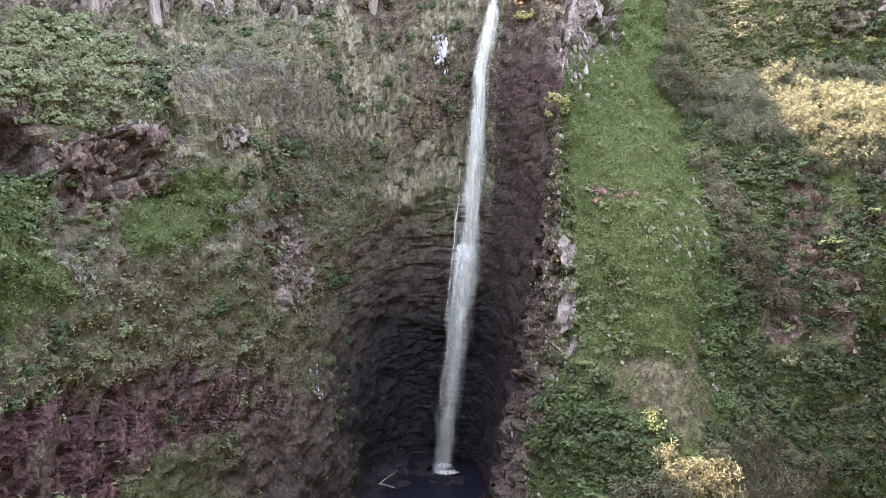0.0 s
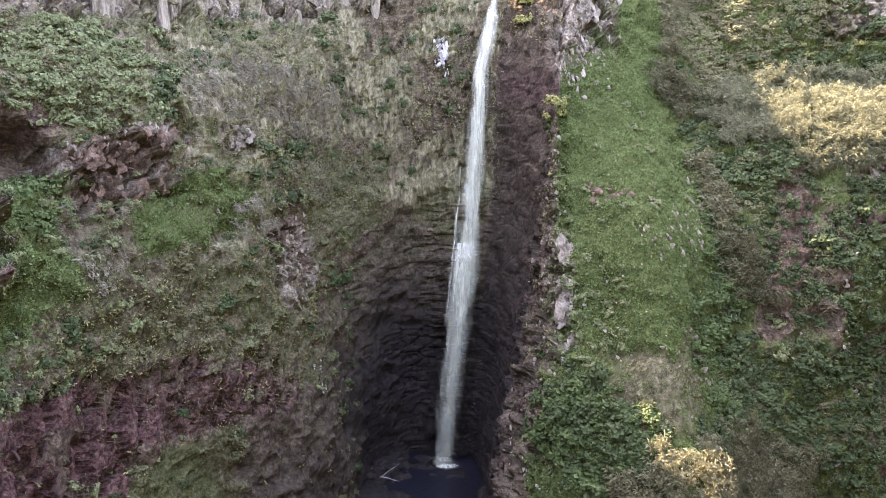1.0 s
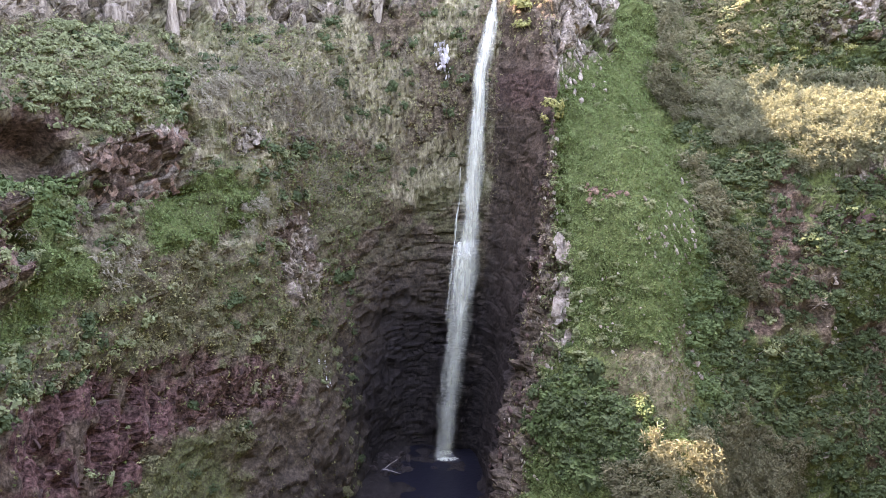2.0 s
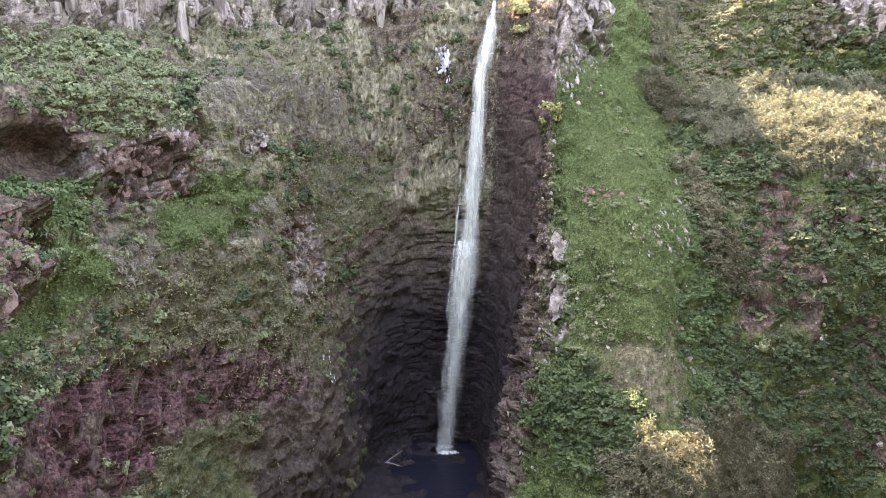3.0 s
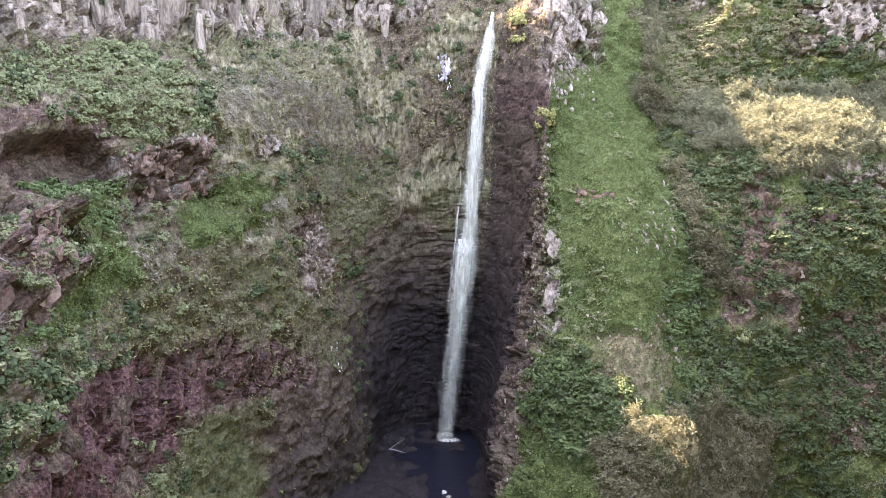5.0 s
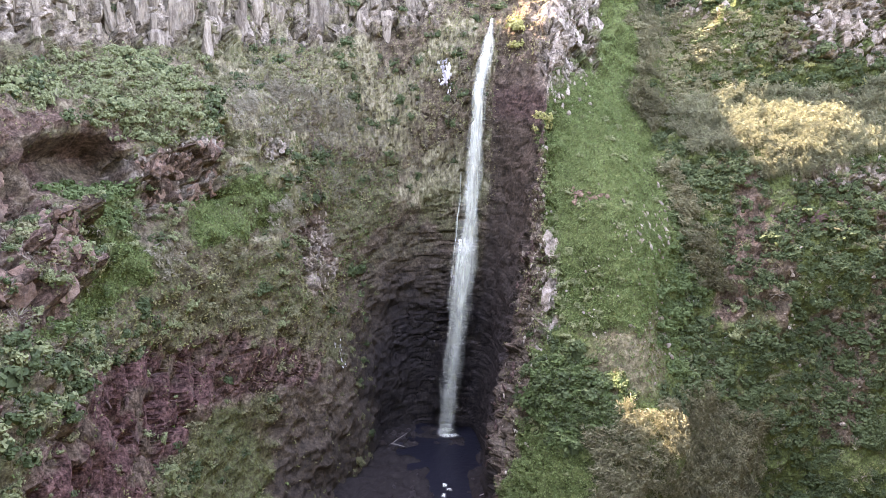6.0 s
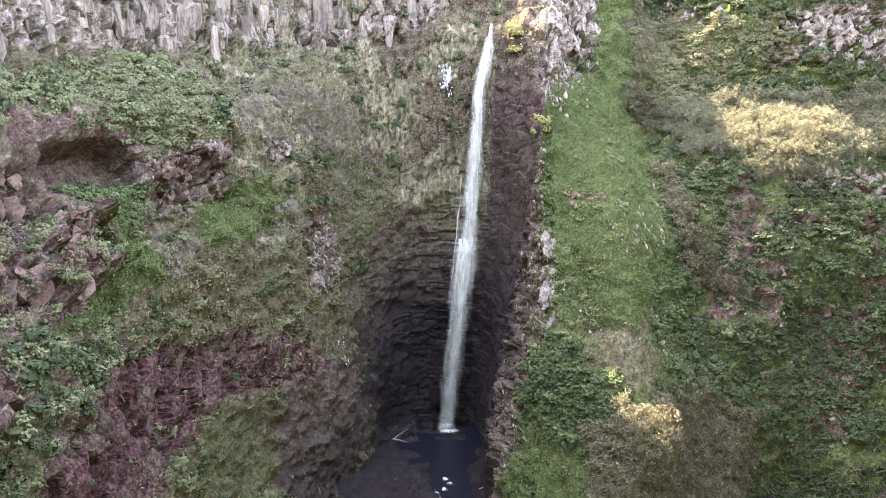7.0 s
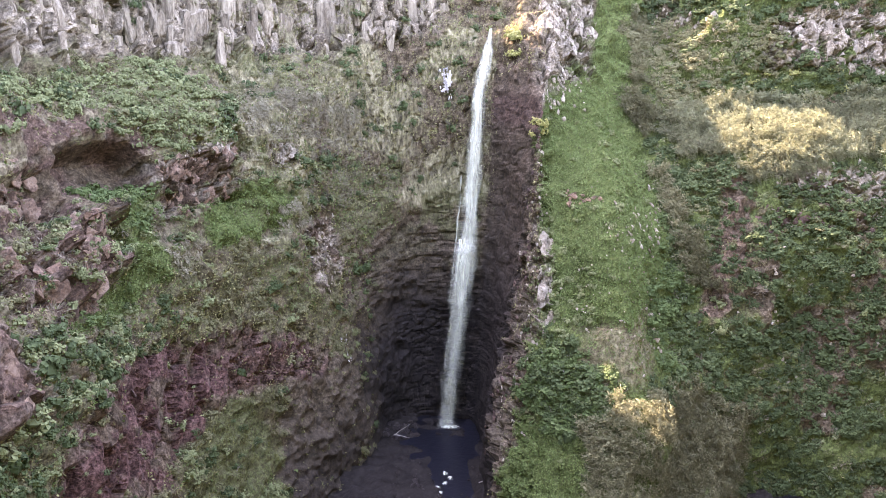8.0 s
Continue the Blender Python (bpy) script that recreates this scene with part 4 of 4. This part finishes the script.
def outcrop(name, label, mat, count, line, spread, size, tall=1.0, seed=0, piece="stone", out=0.15):
    """Broken rock along a run of (line number, height) points: one thing, its stones parts."""
    r = random.Random(seed)
    base, _ = place(*line[len(line) // 2])
    root = tagged(new(name), label, "rock")
    root.location = base
    for _ in range(count):
        f = r.uniform(0, len(line) - 1.001)
        i = int(f)
        s = line[i][0] + (line[i + 1][0] - line[i][0]) * (f - i) + r.gauss(0, spread[0])
        z = line[i][1] + (line[i + 1][1] - line[i][1]) * (f - i) + r.gauss(0, spread[1])
        p, n = place(s, z)
        w = size[0] + (size[1] - size[0]) * r.random() ** 2.2
        me = r.choice((COLUMNS if piece == "column" else STONES)[mat])
        ob = part(piece, me, root)
        if piece == "column":
            turn = Euler((r.gauss(0, 0.06), r.gauss(0, 0.06), r.uniform(0, 6.3)))
            scale = (w * r.uniform(0.7, 1.2), w * r.uniform(0.7, 1.2), w * tall * r.uniform(0.6, 1.5))
            out_by = -w * 0.36
        else:
            flat = Vector((n.x, n.y, n.z * 0.5)).normalized()
            turn = (flat.to_track_quat("-Y", "Z").to_matrix() @ Euler((r.gauss(0, 0.2), r.gauss(0, 0.35), r.gauss(0, 0.25))).to_matrix()).to_euler()
            scale = (w * r.uniform(0.6, 1.1), w * r.uniform(0.6, 1.0), w * tall * r.uniform(0.6, 1.15))
            out_by = w * out
        ob.matrix_basis = Matrix.LocRotScale(p - base + n * out_by, turn, Vector(scale) * 0.5)
    return root


outcrop("column_cliff", "band of pale weathered basalt columns high on the wall", M_BROWN, 60, [(3.6, 71), (4.4, 71.5), (5.2, 72), (6.0, 73), (6.8, 74.5)], (0.15, 2.4), (1.4, 3.6), 2.5, 1, "column")
outcrop("column_cliff", "broken pale basalt columns with brush between them", M_BROWN, 50, [(6.8, 73), (7.7, 74.5), (8.6, 76), (9.4, 76)], (0.15, 2.0), (0.8, 2.4), 2.8, 2, "column")
outcrop("column_cliff", "large flaking basalt columns under the rim", M_BROWN, 20, [(4.0, 71), (5.5, 73.0), (7.4, 75)], (0.15, 1.8), (2.4, 4.6), 2.2, 3, "column")
outcrop("rock_crag", "pale angular shattered crag beside the waterfall lip", M_PALE, 240, [(11.9, 77), (12.2, 74.5), (12.7, 70.5), (13.1, 68.5), (13.5, 71.5), (13.6, 76)], (0.17, 2.2), (0.4, 2.1), 2.0, 4, out=-0.08)
outcrop("rock_scatter", "loose pale stones below the crag in grass", M_PALE, 150, [(12.4, 62.5), (12.9, 63.5), (13.5, 62)], (0.28, 2.4), (0.25, 1.0), 1.6, 5, out=0.15)
outcrop("rock_outcrop", "large pale rock standing out of the spur edge", M_PALE, 70, [(12.74, 40), (12.76, 36.5), (12.82, 34.0), (12.86, 31), (12.88, 29.0)], (0.06, 0.9), (0.5, 1.7), 2.4, 6, out=-0.02)
outcrop("rock_edge", "rough pale stones along the spur's broken edge", M_PALE, 210, [(12.3, 12), (12.45, 22), (12.5, 32), (12.45, 42), (12.35, 54)], (0.16, 1.5), (0.2, 0.8), 1.5, 7, out=0.3)
outcrop("rock_edge", "brown stones along the spur's broken edge", M_RED, 160, [(12.05, 10), (12.15, 22), (12.2, 32), (12.1, 42), (12.1, 58)], (0.1, 1.5), (0.3, 1.1), 1.2, 8)
outcrop("rock_outcrop", "low pinkish rock outcrop in the grass", M_PINK, 34, [(13.2, 46), (13.35, 46.2), (13.75, 46)], (0.06, 0.45), (0.4, 1.3), 1.0, 9, out=0.25)
outcrop("rock_scatter", "white stones scattered in the grass of the spur", M_PALE, 90, [(14.0, 41.5), (14.6, 41), (15.0, 42)], (0.3, 2.2), (0.25, 0.9), 1.7, 10, out=0.1)
outcrop("rock_scatter", "small white stones dotting the spur", M_PALE, 80, [(13.0, 30), (14.2, 36), (14.9, 30), (13.6, 50)], (0.4, 4.0), (0.25, 0.6), 1.0, 11, out=0.35)
outcrop("rock_outcrop", "pale rocks cropping out of the low spur", M_PALE, 26, [(14.9, 29), (15.05, 27.5)], (0.06, 0.8), (0.4, 1.2), 1.0, 12)
outcrop("rock_crag", "grey broken crag high on the slope", M_PALE, 190, [(17.75, 73.5), (18.1, 71), (18.4, 68), (18.75, 66.5), (18.6, 72)], (0.12, 1.8), (0.4, 2.0), 1.8, 13, out=-0.08)
outcrop("rock_crag", "grey and brown rock band below the canes", M_PALE, 70, [(17.95, 47.5), (18.3, 48), (18.7, 48)], (0.12, 1.1), (0.8, 2.4), 1.3, 14, out=-0.15)
outcrop("rock_crag", "brown rock band on the shaded slope", M_RED, 90, [(17.5, 42), (17.9, 41.5), (18.3, 43)], (0.12, 1.0), (0.7, 2.0), 1.2, 15, out=-0.12)
outcrop("rock_scatter", "white stones on the shaded slope", M_PALE, 24, [(18.1, 24), (18.5, 24)], (0.08, 0.6), (0.3, 1.1), 1.0, 16)
outcrop("rock_scatter", "pale stones strewn over the bushy slope", M_PALE, 40, [(17.5, 40), (17.5, 22), (18.2, 12)], (0.4, 5.0), (0.3, 0.9), 1.0, 17, out=0.5)
outcrop("rock_crag", "pale broken rocks on the upper slope", M_PALE, 60, [(15.2, 75), (16.2, 74), (16.9, 75)], (0.15, 1.2), (0.7, 2.2), 1.5, 18, out=-0.1)
outcrop("rock_ledge", "red-brown rock ledge with pale broken edges", M_PINK, 60, [(4.9, 53.6), (5.3, 53.2), (5.7, 54.3), (6.0, 55.6)], (0.06, 0.6), (0.8, 2.6), 1.3, 19, out=-0.2)
outcrop("rock_ledge", "pale weathered blocks along the ledge", M_PINK, 40, [(5.15, 49.2), (5.5, 50.2), (5.75, 48.6), (5.9, 51.5)], (0.06, 1.0), (0.8, 2.6), 1.3, 20, out=-0.2)
outcrop("rock_ledge", "pale broken stones capping the ledge", M_PALE, 34, [(4.95, 54.4), (5.4, 54.4), (5.75, 55.2), (6.05, 56)], (0.03, 0.35), (0.4, 1.2), 1.6, 29, out=0.05)
outcrop("rock_buttress", "large reddish blocks of a low buttress", M_PINK, 44, [(3.1, 46.5), (3.45, 47.5), (3.75, 49.3), (3.6, 45.8), (3.3, 44.2)], (0.06, 0.9), (1.4, 4.2), 1.15, 21, out=-0.27)
outcrop("rock_buttress", "tan rock wall beside the cave mouth", M_PINK, 16, [(3.5, 55), (3.62, 52.5)], (0.05, 1.0), (2.0, 4.0), 1.2, 28, out=-0.26)
outcrop("rock_buttress", "big pale-red boulder face low on the slope", M_PINK, 30, [(2.4, 44), (2.58, 43.5), (2.48, 40)], (0.05, 1.2), (1.4, 3.8), 1.3, 22, out=-0.26)
outcrop("rock_outcrop", "small square block outcrop among dry canes", M_PALE, 14, [(6.6, 53.5), (6.8, 53.5)], (0.05, 0.7), (0.6, 1.5), 1.2, 23, out=0.35)
outcrop("rock_scree", "pale crumbling rock streak on the wall", M_PALE, 80, [(7.2, 41), (7.05, 38), (6.85, 33)], (0.07, 1.5), (0.2, 0.8), 1.2, 24)
outcrop("white_rock", "white-stained rock knob beside the fall", M_GUANO, 44, [(9.32, 66), (9.42, 63.5), (9.4, 61.5)], (0.05, 0.8), (0.25, 0.9), 1.9, 25, out=0.3)
outcrop("white_rock", "small white-stained rock at the alcove edge", M_GUANO, 26, [(7.02, 23), (7.04, 19.5)], (0.045, 0.7), (0.12, 0.45), 1.6, 26, out=0.3)
outcrop("rock_ribs", "jagged red rock ribs on the lower wall", M_RED, 60, [(3.15, 28), (3.6, 30), (4.4, 29), (5.2, 26.5), (5.8, 26)], (0.2, 2.6), (0.4, 1.5), 1.6, 27, out=-0.05)

# ---- pool and valley floor ----
POOL = 0.7  # height of the water


def plane_grid(x0, x1, y0, y1, nx, ny, z):
    gx, gy = np.meshgrid(np.linspace(x0, x1, nx), np.linspace(y0, y1, ny), indexing="ij")
    v = np.column_stack((gx.ravel(), gy.ravel(), np.full(gx.size, z)))
    i = np.arange(nx * ny).reshape(nx, ny)
    return v, np.column_stack((i[:-1, :-1].ravel(), i[1:, :-1].ravel(), i[1:, 1:].ravel(), i[:-1, 1:].ravel()))


def water_material():
    m, t, b = material("pool_water")
    b.inputs["Base Color"].default_value = (0.006, 0.006, 0.008, 1)
    b.inputs["Roughness"].default_value = 0.32
    b.inputs["Specular IOR Level"].default_value = 0.14
    bump(t, b, noise_tex(t, 0.8, 4, 0.6), 0.5, 0.15)
    return m


v, q = plane_grid(-30, 60, 20, 125, 2, 2, POOL)
tagged(new("water", mesh_from("water", v, q, water_material())), "dark plunge pool below the waterfall", "pool", kind="structure")


def bed_height(p):
    """Stony valley floor: a basin under the fall and a channel that leaves it."""
    x, y = p[:, 0], p[:, 1]
    basin = np.hypot((x - 1.0) / 9.0, (y - 102.5) / 8.5)
    mid = -0.5 - 1.5 * np.sin((y - 95) * 0.09) + 0.25 * (95 - y) * 0.3
    channel = np.abs(x - mid) / 2.6
    h = 1.3 * step(0.75, 1.5, np.minimum(basin, channel + 0.0)) - 0.5
    return POOL + h + (fbm(p, 0.35, 4, 95) - 0.5) * 2.4 + (fbm(p, 1.2, 3, 96) - 0.5) * 0.7 + step(0.9, 2.0, basin) * np.clip((95 - y) * 0.02, 0, 1)


v, q = plane_grid(-32, 50, 30, 116, 205, 215, 0.0)
v[:, 2] = bed_height(v)
zero = np.zeros(len(v))
bed = new("stream_bed", mesh_from("stream_bed", v, q, M_GROUND, {"pale": zero, "wet": zero + 1.0, "red": zero + 0.5, "green": zero, "dry": zero}, True))
tagged(bed, "dark wet gravel and stones round the pool", "stream bed", kind="structure")
# unseen slope behind the camera, added to keep light off the lower gorge
v, q = plane_grid(-420, 460, -330, -42, 90, 50, 0.0)
v[:, 2] = -6 + 136 * step(-44, -82, v[:, 1] + 10 * (fbm(v, 0.012, 3, 97) - 0.5)) + 14 * (fbm(v, 0.02, 4, 98) - 0.5) * step(-44, -70, v[:, 1])
zero = np.zeros(len(v))
hillside = new("hillside", mesh_from("hillside", v, q[:, ::-1], M_GROUND, {"pale": zero, "wet": zero, "red": zero, "green": zero + 1.0, "dry": zero}, True))
tagged(hillside, "dark green wooded slope on the far side of the valley", "hillside", kind="structure")
v, q = plane_grid(-3000, 3000, -3000, 3000, 2, 2, -3.0)
tagged(new("valley_floor", mesh_from("valley_floor", v, q, M_GROUND, {"pale": np.zeros(len(v)), "wet": np.zeros(len(v)), "red": np.zeros(len(v)), "green": np.ones(len(v)), "dry": np.zeros(len(v))})), "valley floor reaching to the horizon", "ground", kind="structure")


# ---- the waterfall ----
def foam_material(name, low, high, stretch, scale):
    m, t, b = material(name)
    b.inputs["Base Color"].default_value = (0.37, 0.38, 0.275, 1)
    b.inputs["Roughness"].default_value = 0.5
    f = noise_tex(t, scale, 6, 0.65, stretch)
    f = maths(t, "MULTIPLY", f, attr(t, "thick"))
    a = ramp(t, f, [(low, (0, 0, 0)), (high, (1, 1, 1))])
    t.links.new(a, b.inputs["Alpha"])
    return m


M_FALL = foam_material("falling_water", 0.12, 0.66, (1, 1, 0.055), 3.4)
M_FOAM = foam_material("foam", 0.28, 0.58, (1, 1, 1), 2.8)
FALL_Z = np.array([0, 10, 19, 28, 34, 36.5, 43, 52, 61, 68.5, 70.5, 73.5])
FALL_X = np.array([-0.1, 0.9, 1.75, 2.7, 3.4, 3.75, 4.2, 4.75, 5.35, 6.6, 6.95, 7.5])
FALL_Y = np.array([107.3, 107.2, 107.2, 107.3, 107.8, 108.6, 108.8, 109.2, 109.6, 110.2, 110.8, 112.6])
FALL_W = np.array([2.9, 2.8, 2.7, 2.6, 2.6, 2.2, 2.1, 2.0, 1.8, 1.4, 0.75, 0.4])


def curtain(name, shift, widen, seed, z0, z1, parent, label="", dense=1.0):
    r = np.random.default_rng(seed)
    z = np.arange(z0, z1, 0.4)
    u = np.linspace(-1, 1, 15)
    zz, uu = np.meshgrid(z, u, indexing="ij")
    zz, uu = zz.ravel(), uu.ravel()
    x, y, w = (np.interp(zz, FALL_Z, a) for a in (FALL_X, FALL_Y, FALL_W))
    p = np.column_stack((uu * 2 + seed, 0 * uu, zz))
    wob = (fbm(p * (1, 1, 0.35), 0.8, 3, seed) - 0.5)
    v = np.column_stack((x + uu * w * widen + shift + wob * 0.8, y - (1 - uu ** 2) * 0.7 * w * 0.5 + wob * 1.0 - 0.25 * seed % 0.7, zz))
    i = np.arange(len(z) * len(u)).reshape(len(z), len(u))
    q = np.column_stack((i[:-1, :-1].ravel(), i[:-1, 1:].ravel(), i[1:, 1:].ravel(), i[1:, :-1].ravel()))
    thick = (1 - np.abs(uu) ** 1.6) * (0.35 + 1.1 * fbm(p * (1, 1, 0.12), 1.6, 3, seed + 3)) * (0.62 + 0.38 * step(8, 45, zz)) * dense
    ob = new(name, mesh_from(name, v, q, M_FALL, {"thick": thick}, True))
    ob.parent = parent
    if label:
        tagged(ob, label)
    return ob


waterfall = tagged(new("waterfall"), "tall white ribbon waterfall dropping into a dark pool", "waterfall", kind="structure")
curtain("water_curtain", 0.05, 0.9, 1, 0, 72.8, waterfall)
curtain("water_curtain", -0.15, 0.6, 2, 0, 70, waterfall)
curtain("water_curtain", 0.2, 0.55, 3, 2, 66, waterfall)
curtain("side_strand", -1.25, 0.28, 5, 12, 36.5, waterfall, "thin strand that splits from the fall", 0.9)
curtain("side_strand", -2.0, 0.12, 6, 24, 48, waterfall, "thread of water running down the wall", 0.9)
curtain("spray_veil", -0.1, 1.3, 4, 0, 40, waterfall, "thin spray beside the falling water", 0.62)


def foam_patch(cx, cy, rx, ry, seed, rise, parent, name, label):
    """A lumpy sheet of white water."""
    r = np.linspace(0, 1, 8)
    a = np.linspace(0, 2 * np.pi, 28, endpoint=False)
    rr, aa = [g.ravel() for g in np.meshgrid(r, a, indexing="ij")]
    p = np.column_stack((cx + np.cos(aa) * rr * rx, cy + np.sin(aa) * rr * ry, 0 * rr))
    n = fbm(p, 1.1, 3, seed)
    p[:, 2] = POOL + 0.05 + rise * (1 - rr ** 2) * (0.4 + 1.2 * n)
    i = np.arange(len(r) * len(a)).reshape(len(r), len(a))
    j = np.roll(i, -1, axis=1)
    q = np.column_stack((i[:-1].ravel(), i[1:].ravel(), j[1:].ravel(), j[:-1].ravel()))
    ob = new(name, mesh_from(name, p, q, M_FOAM, {"thick": (1.25 - rr ** 1.5) * (0.4 + n)}, True))
    ob.parent = parent
    return tagged(ob, label)


foam_patch(-0.1, 106.8, 2.3, 1.2, 3, 0.8, waterfall, "splash", "white splash where the fall meets the pool")
foam_patch(0.5, 105.6, 2.6, 1.2, 5, 0.2, waterfall, "splash", "spreading foam on the pool")
rapids = tagged(new("rapids"), "small white rapids in the dark stream", "stream", kind="structure")
for i, (x, y) in enumerate(((-0.3, 89.2), (0.5, 87.8), (-0.4, 86.2), (-1.6, 84.8), (-1.2, 83.2), (-2.4, 81.5))):
    foam_patch(x, y, 0.75, 0.9, 20 + i, 0.25, rapids, "rapid", "patch of white broken water")


# ---- boulders, driftwood and single shrubs ----
def boulder(x, y, w, seed, mat, label):
    r = random.Random(seed)
    z = float(bed_height(np.array([[x, y, 0.0]]))[0])
    ob = new("boulder", STONES[mat][seed % 10])
    ob.matrix_basis = Matrix.LocRotScale((x, y, z + w * 0.12), Euler((r.gauss(0, 0.4), r.gauss(0, 0.4), r.uniform(0, 6))), Vector((w, w * r.uniform(0.7, 1.1), w * r.uniform(0.5, 0.8))) * 0.5)
    return tagged(ob, label, "boulder", "boulders round the pool")


pick = random.Random(31)
for i in range(46):
    boulder(pick.gauss(-8.5, 2.2), pick.gauss(103.5, 1.6), pick.uniform(0.5, 1.9), i, M_WETROCK, "dark brown boulder heaped beside the pool")
for i in range(60):
    boulder(pick.uniform(-9, 7), pick.uniform(76, 95), pick.uniform(0.3, 1.2), i, M_WETROCK, "dark wet stone in the stream bed")


def log(x, y, length, turn, tilt, label):
    """A tapered crooked dead branch."""
    bm = bmesh.new()
    rings = []
    for k in range(7):
        f = k / 6
        rings.append([bm.verts.new((f * length, 0.12 * math.sin(5 * f) + math.cos(a) * 0.09 * (1 - 0.6 * f), math.sin(a) * 0.09 * (1 - 0.6 * f))) for a in (0, 1.26, 2.51, 3.77, 5.03)])
    for a, b in zip(rings, rings[1:]):
        for i in range(5):
            bm.faces.new((a[i], a[(i + 1) % 5], b[(i + 1) % 5], b[i]))
    me = bpy.data.meshes.new("driftwood")
    bm.to_mesh(me)
    bm.free()
    me.materials.append(M_WOOD)
    ob = new("driftwood", me)
    ob.matrix_basis = pose(x, y, float(bed_height(np.array([[x, y, 0.0]]))[0]) + 0.55, 0, -tilt, turn)
    return tagged(ob, label, "driftwood")


M_WOOD = rock_material("bleached_wood", (0.16, 0.14, 0.11), (0.30, 0.27, 0.22), (0.45, 0.42, 0.36), 0.05)
log(-9.3, 101.2, 3.4, 40, 18, "bleached dead branch lying on boulders by the pool")
log(-9.5, 101.0, 3.2, -25, 2, "bleached dead branch on stones by the pool")
log(5.0, 84.0, 3.0, 20, 4, "dead branch washed up on the stream bed")


def shrub_kind(seed, mat, label, category):
    """A rounded shrub: a crown of leaves on a few short stems."""
    root = tagged(new("shrub"), label, category, "single shrubs on the slopes")
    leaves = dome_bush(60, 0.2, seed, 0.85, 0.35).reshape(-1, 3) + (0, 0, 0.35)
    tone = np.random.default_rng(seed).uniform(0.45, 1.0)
    # the crown's inner shell gets a darker tint in place of shade
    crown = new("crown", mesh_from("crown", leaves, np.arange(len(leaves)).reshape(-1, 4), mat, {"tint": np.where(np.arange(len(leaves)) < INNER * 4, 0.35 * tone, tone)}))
    crown.parent = root
    r = np.random.default_rng(seed + 1)
    for _ in range(3):
        tip = r.normal(size=3) * (0.35, 0.35, 0) + (0, 0, 0.75)
        v = np.array([[0.07, 0, -0.4], [-0.04, 0.06, -0.4], [-0.04, -0.06, -0.4]])
        top = v * 0.4 + tip + (0, 0, 0.16)
        stem = new("stem", mesh_from("stem", np.concatenate((v, top)), np.array([[0, 1, 4, 3], [1, 2, 5, 4], [2, 0, 3, 5]]), M_WOOD))
        stem.parent = root
    return root


# the bright yellow leaf colour stands in for sunlight on these bushes
M_SUNTINT = leaf_material("sun_tinted_leaves", (0.095, 0.098, 0.026), (0.19, 0.188, 0.06), (0.32, 0.31, 0.125), 0.35)


def grow(kinds, count, s_range, z_range, size, seed):
    r = random.Random(seed)
    for _ in range(count):
        q, n = place(r.uniform(*s_range), r.uniform(*z_range))
        w = size[0] + (size[1] - size[0]) * r.random() ** 1.6
        m = Matrix.LocRotScale(q - n * 0.15 * w, Euler((r.gauss(0, 0.12) - n.y * 0.3, r.gauss(0, 0.12) + n.x * 0.3, r.uniform(0, 6.3))), (w, w, w * r.uniform(0.8, 1.1)))
        k = r.choice(kinds)
        if k not in used:
            used.add(k)
            k.matrix_basis = m
        else:
            made = copy_thing(k, Matrix.Identity(4))
            made.matrix_basis = m


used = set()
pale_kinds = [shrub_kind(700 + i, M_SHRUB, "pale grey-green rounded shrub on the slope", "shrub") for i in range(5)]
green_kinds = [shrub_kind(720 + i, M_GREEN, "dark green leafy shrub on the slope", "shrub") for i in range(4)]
sun_tinted_kinds = [shrub_kind(740 + i, M_SUNTINT, "yellow-green sunlit bush at the cliff edge", "bush") for i in range(2)]
grow(pale_kinds, 28, (12.5, 13.6), (24, 44), (0.45, 0.95), 1)
grow(pale_kinds, 14, (12.3, 13.2), (12, 24), (0.4, 0.8), 2)
grow(pale_kinds, 40, (4.4, 5.8), (58, 66), (0.7, 1.5), 3)
grow(pale_kinds, 20, (16.8, 18.8), (14, 44), (0.4, 0.8), 4)
grow(green_kinds, 42, (12.85, 14.0), (17, 25), (0.8, 1.7), 5)
grow(green_kinds, 16, (15.4, 17.2), (14, 30), (0.8, 1.7), 6)
grow(green_kinds, 30, (2.8, 4.1), (33, 41), (0.4, 1.0), 7)
grow(green_kinds, 26, (2.3, 3.0), (26, 38), (0.35, 0.8), 10)
grow(pale_kinds, 16, (2.4, 3.1), (27, 38), (0.3, 0.7), 11)
grow(pale_kinds, 30, (3.1, 3.95), (47.5, 52), (0.35, 0.8), 12)
grow(green_kinds, 14, (3.0, 3.9), (43, 51), (0.5, 1.0), 13)
grow(green_kinds, 18, (3.8, 5.2), (13, 24), (0.5, 1.2), 14)
grow(pale_kinds, 8, (3.6, 4.6), (16, 26), (0.4, 0.9), 15)
grow(pale_kinds, 8, (4.8, 6.0), (45, 51), (0.4, 0.9), 16)
grow(sun_tinted_kinds, 5, (11.2, 11.45), (67.5, 71.2), (1.4, 2.0), 8)
grow(sun_tinted_kinds, 5, (12.4, 12.65), (55, 57), (1.0, 1.7), 9)
grow(sun_tinted_kinds, 14, (17.4, 18.35), (61, 65.5), (0.6, 1.3), 17)
grow(pale_kinds, 30, (4.7, 5.9), (55.5, 62), (0.7, 1.4), 18)
grow(green_kinds, 26, (12.7, 14.1), (18, 26), (0.9, 1.8), 19)
grow(green_kinds, 3, (5.75, 5.9), (57.5, 59.5), (1.4, 2.0), 20)
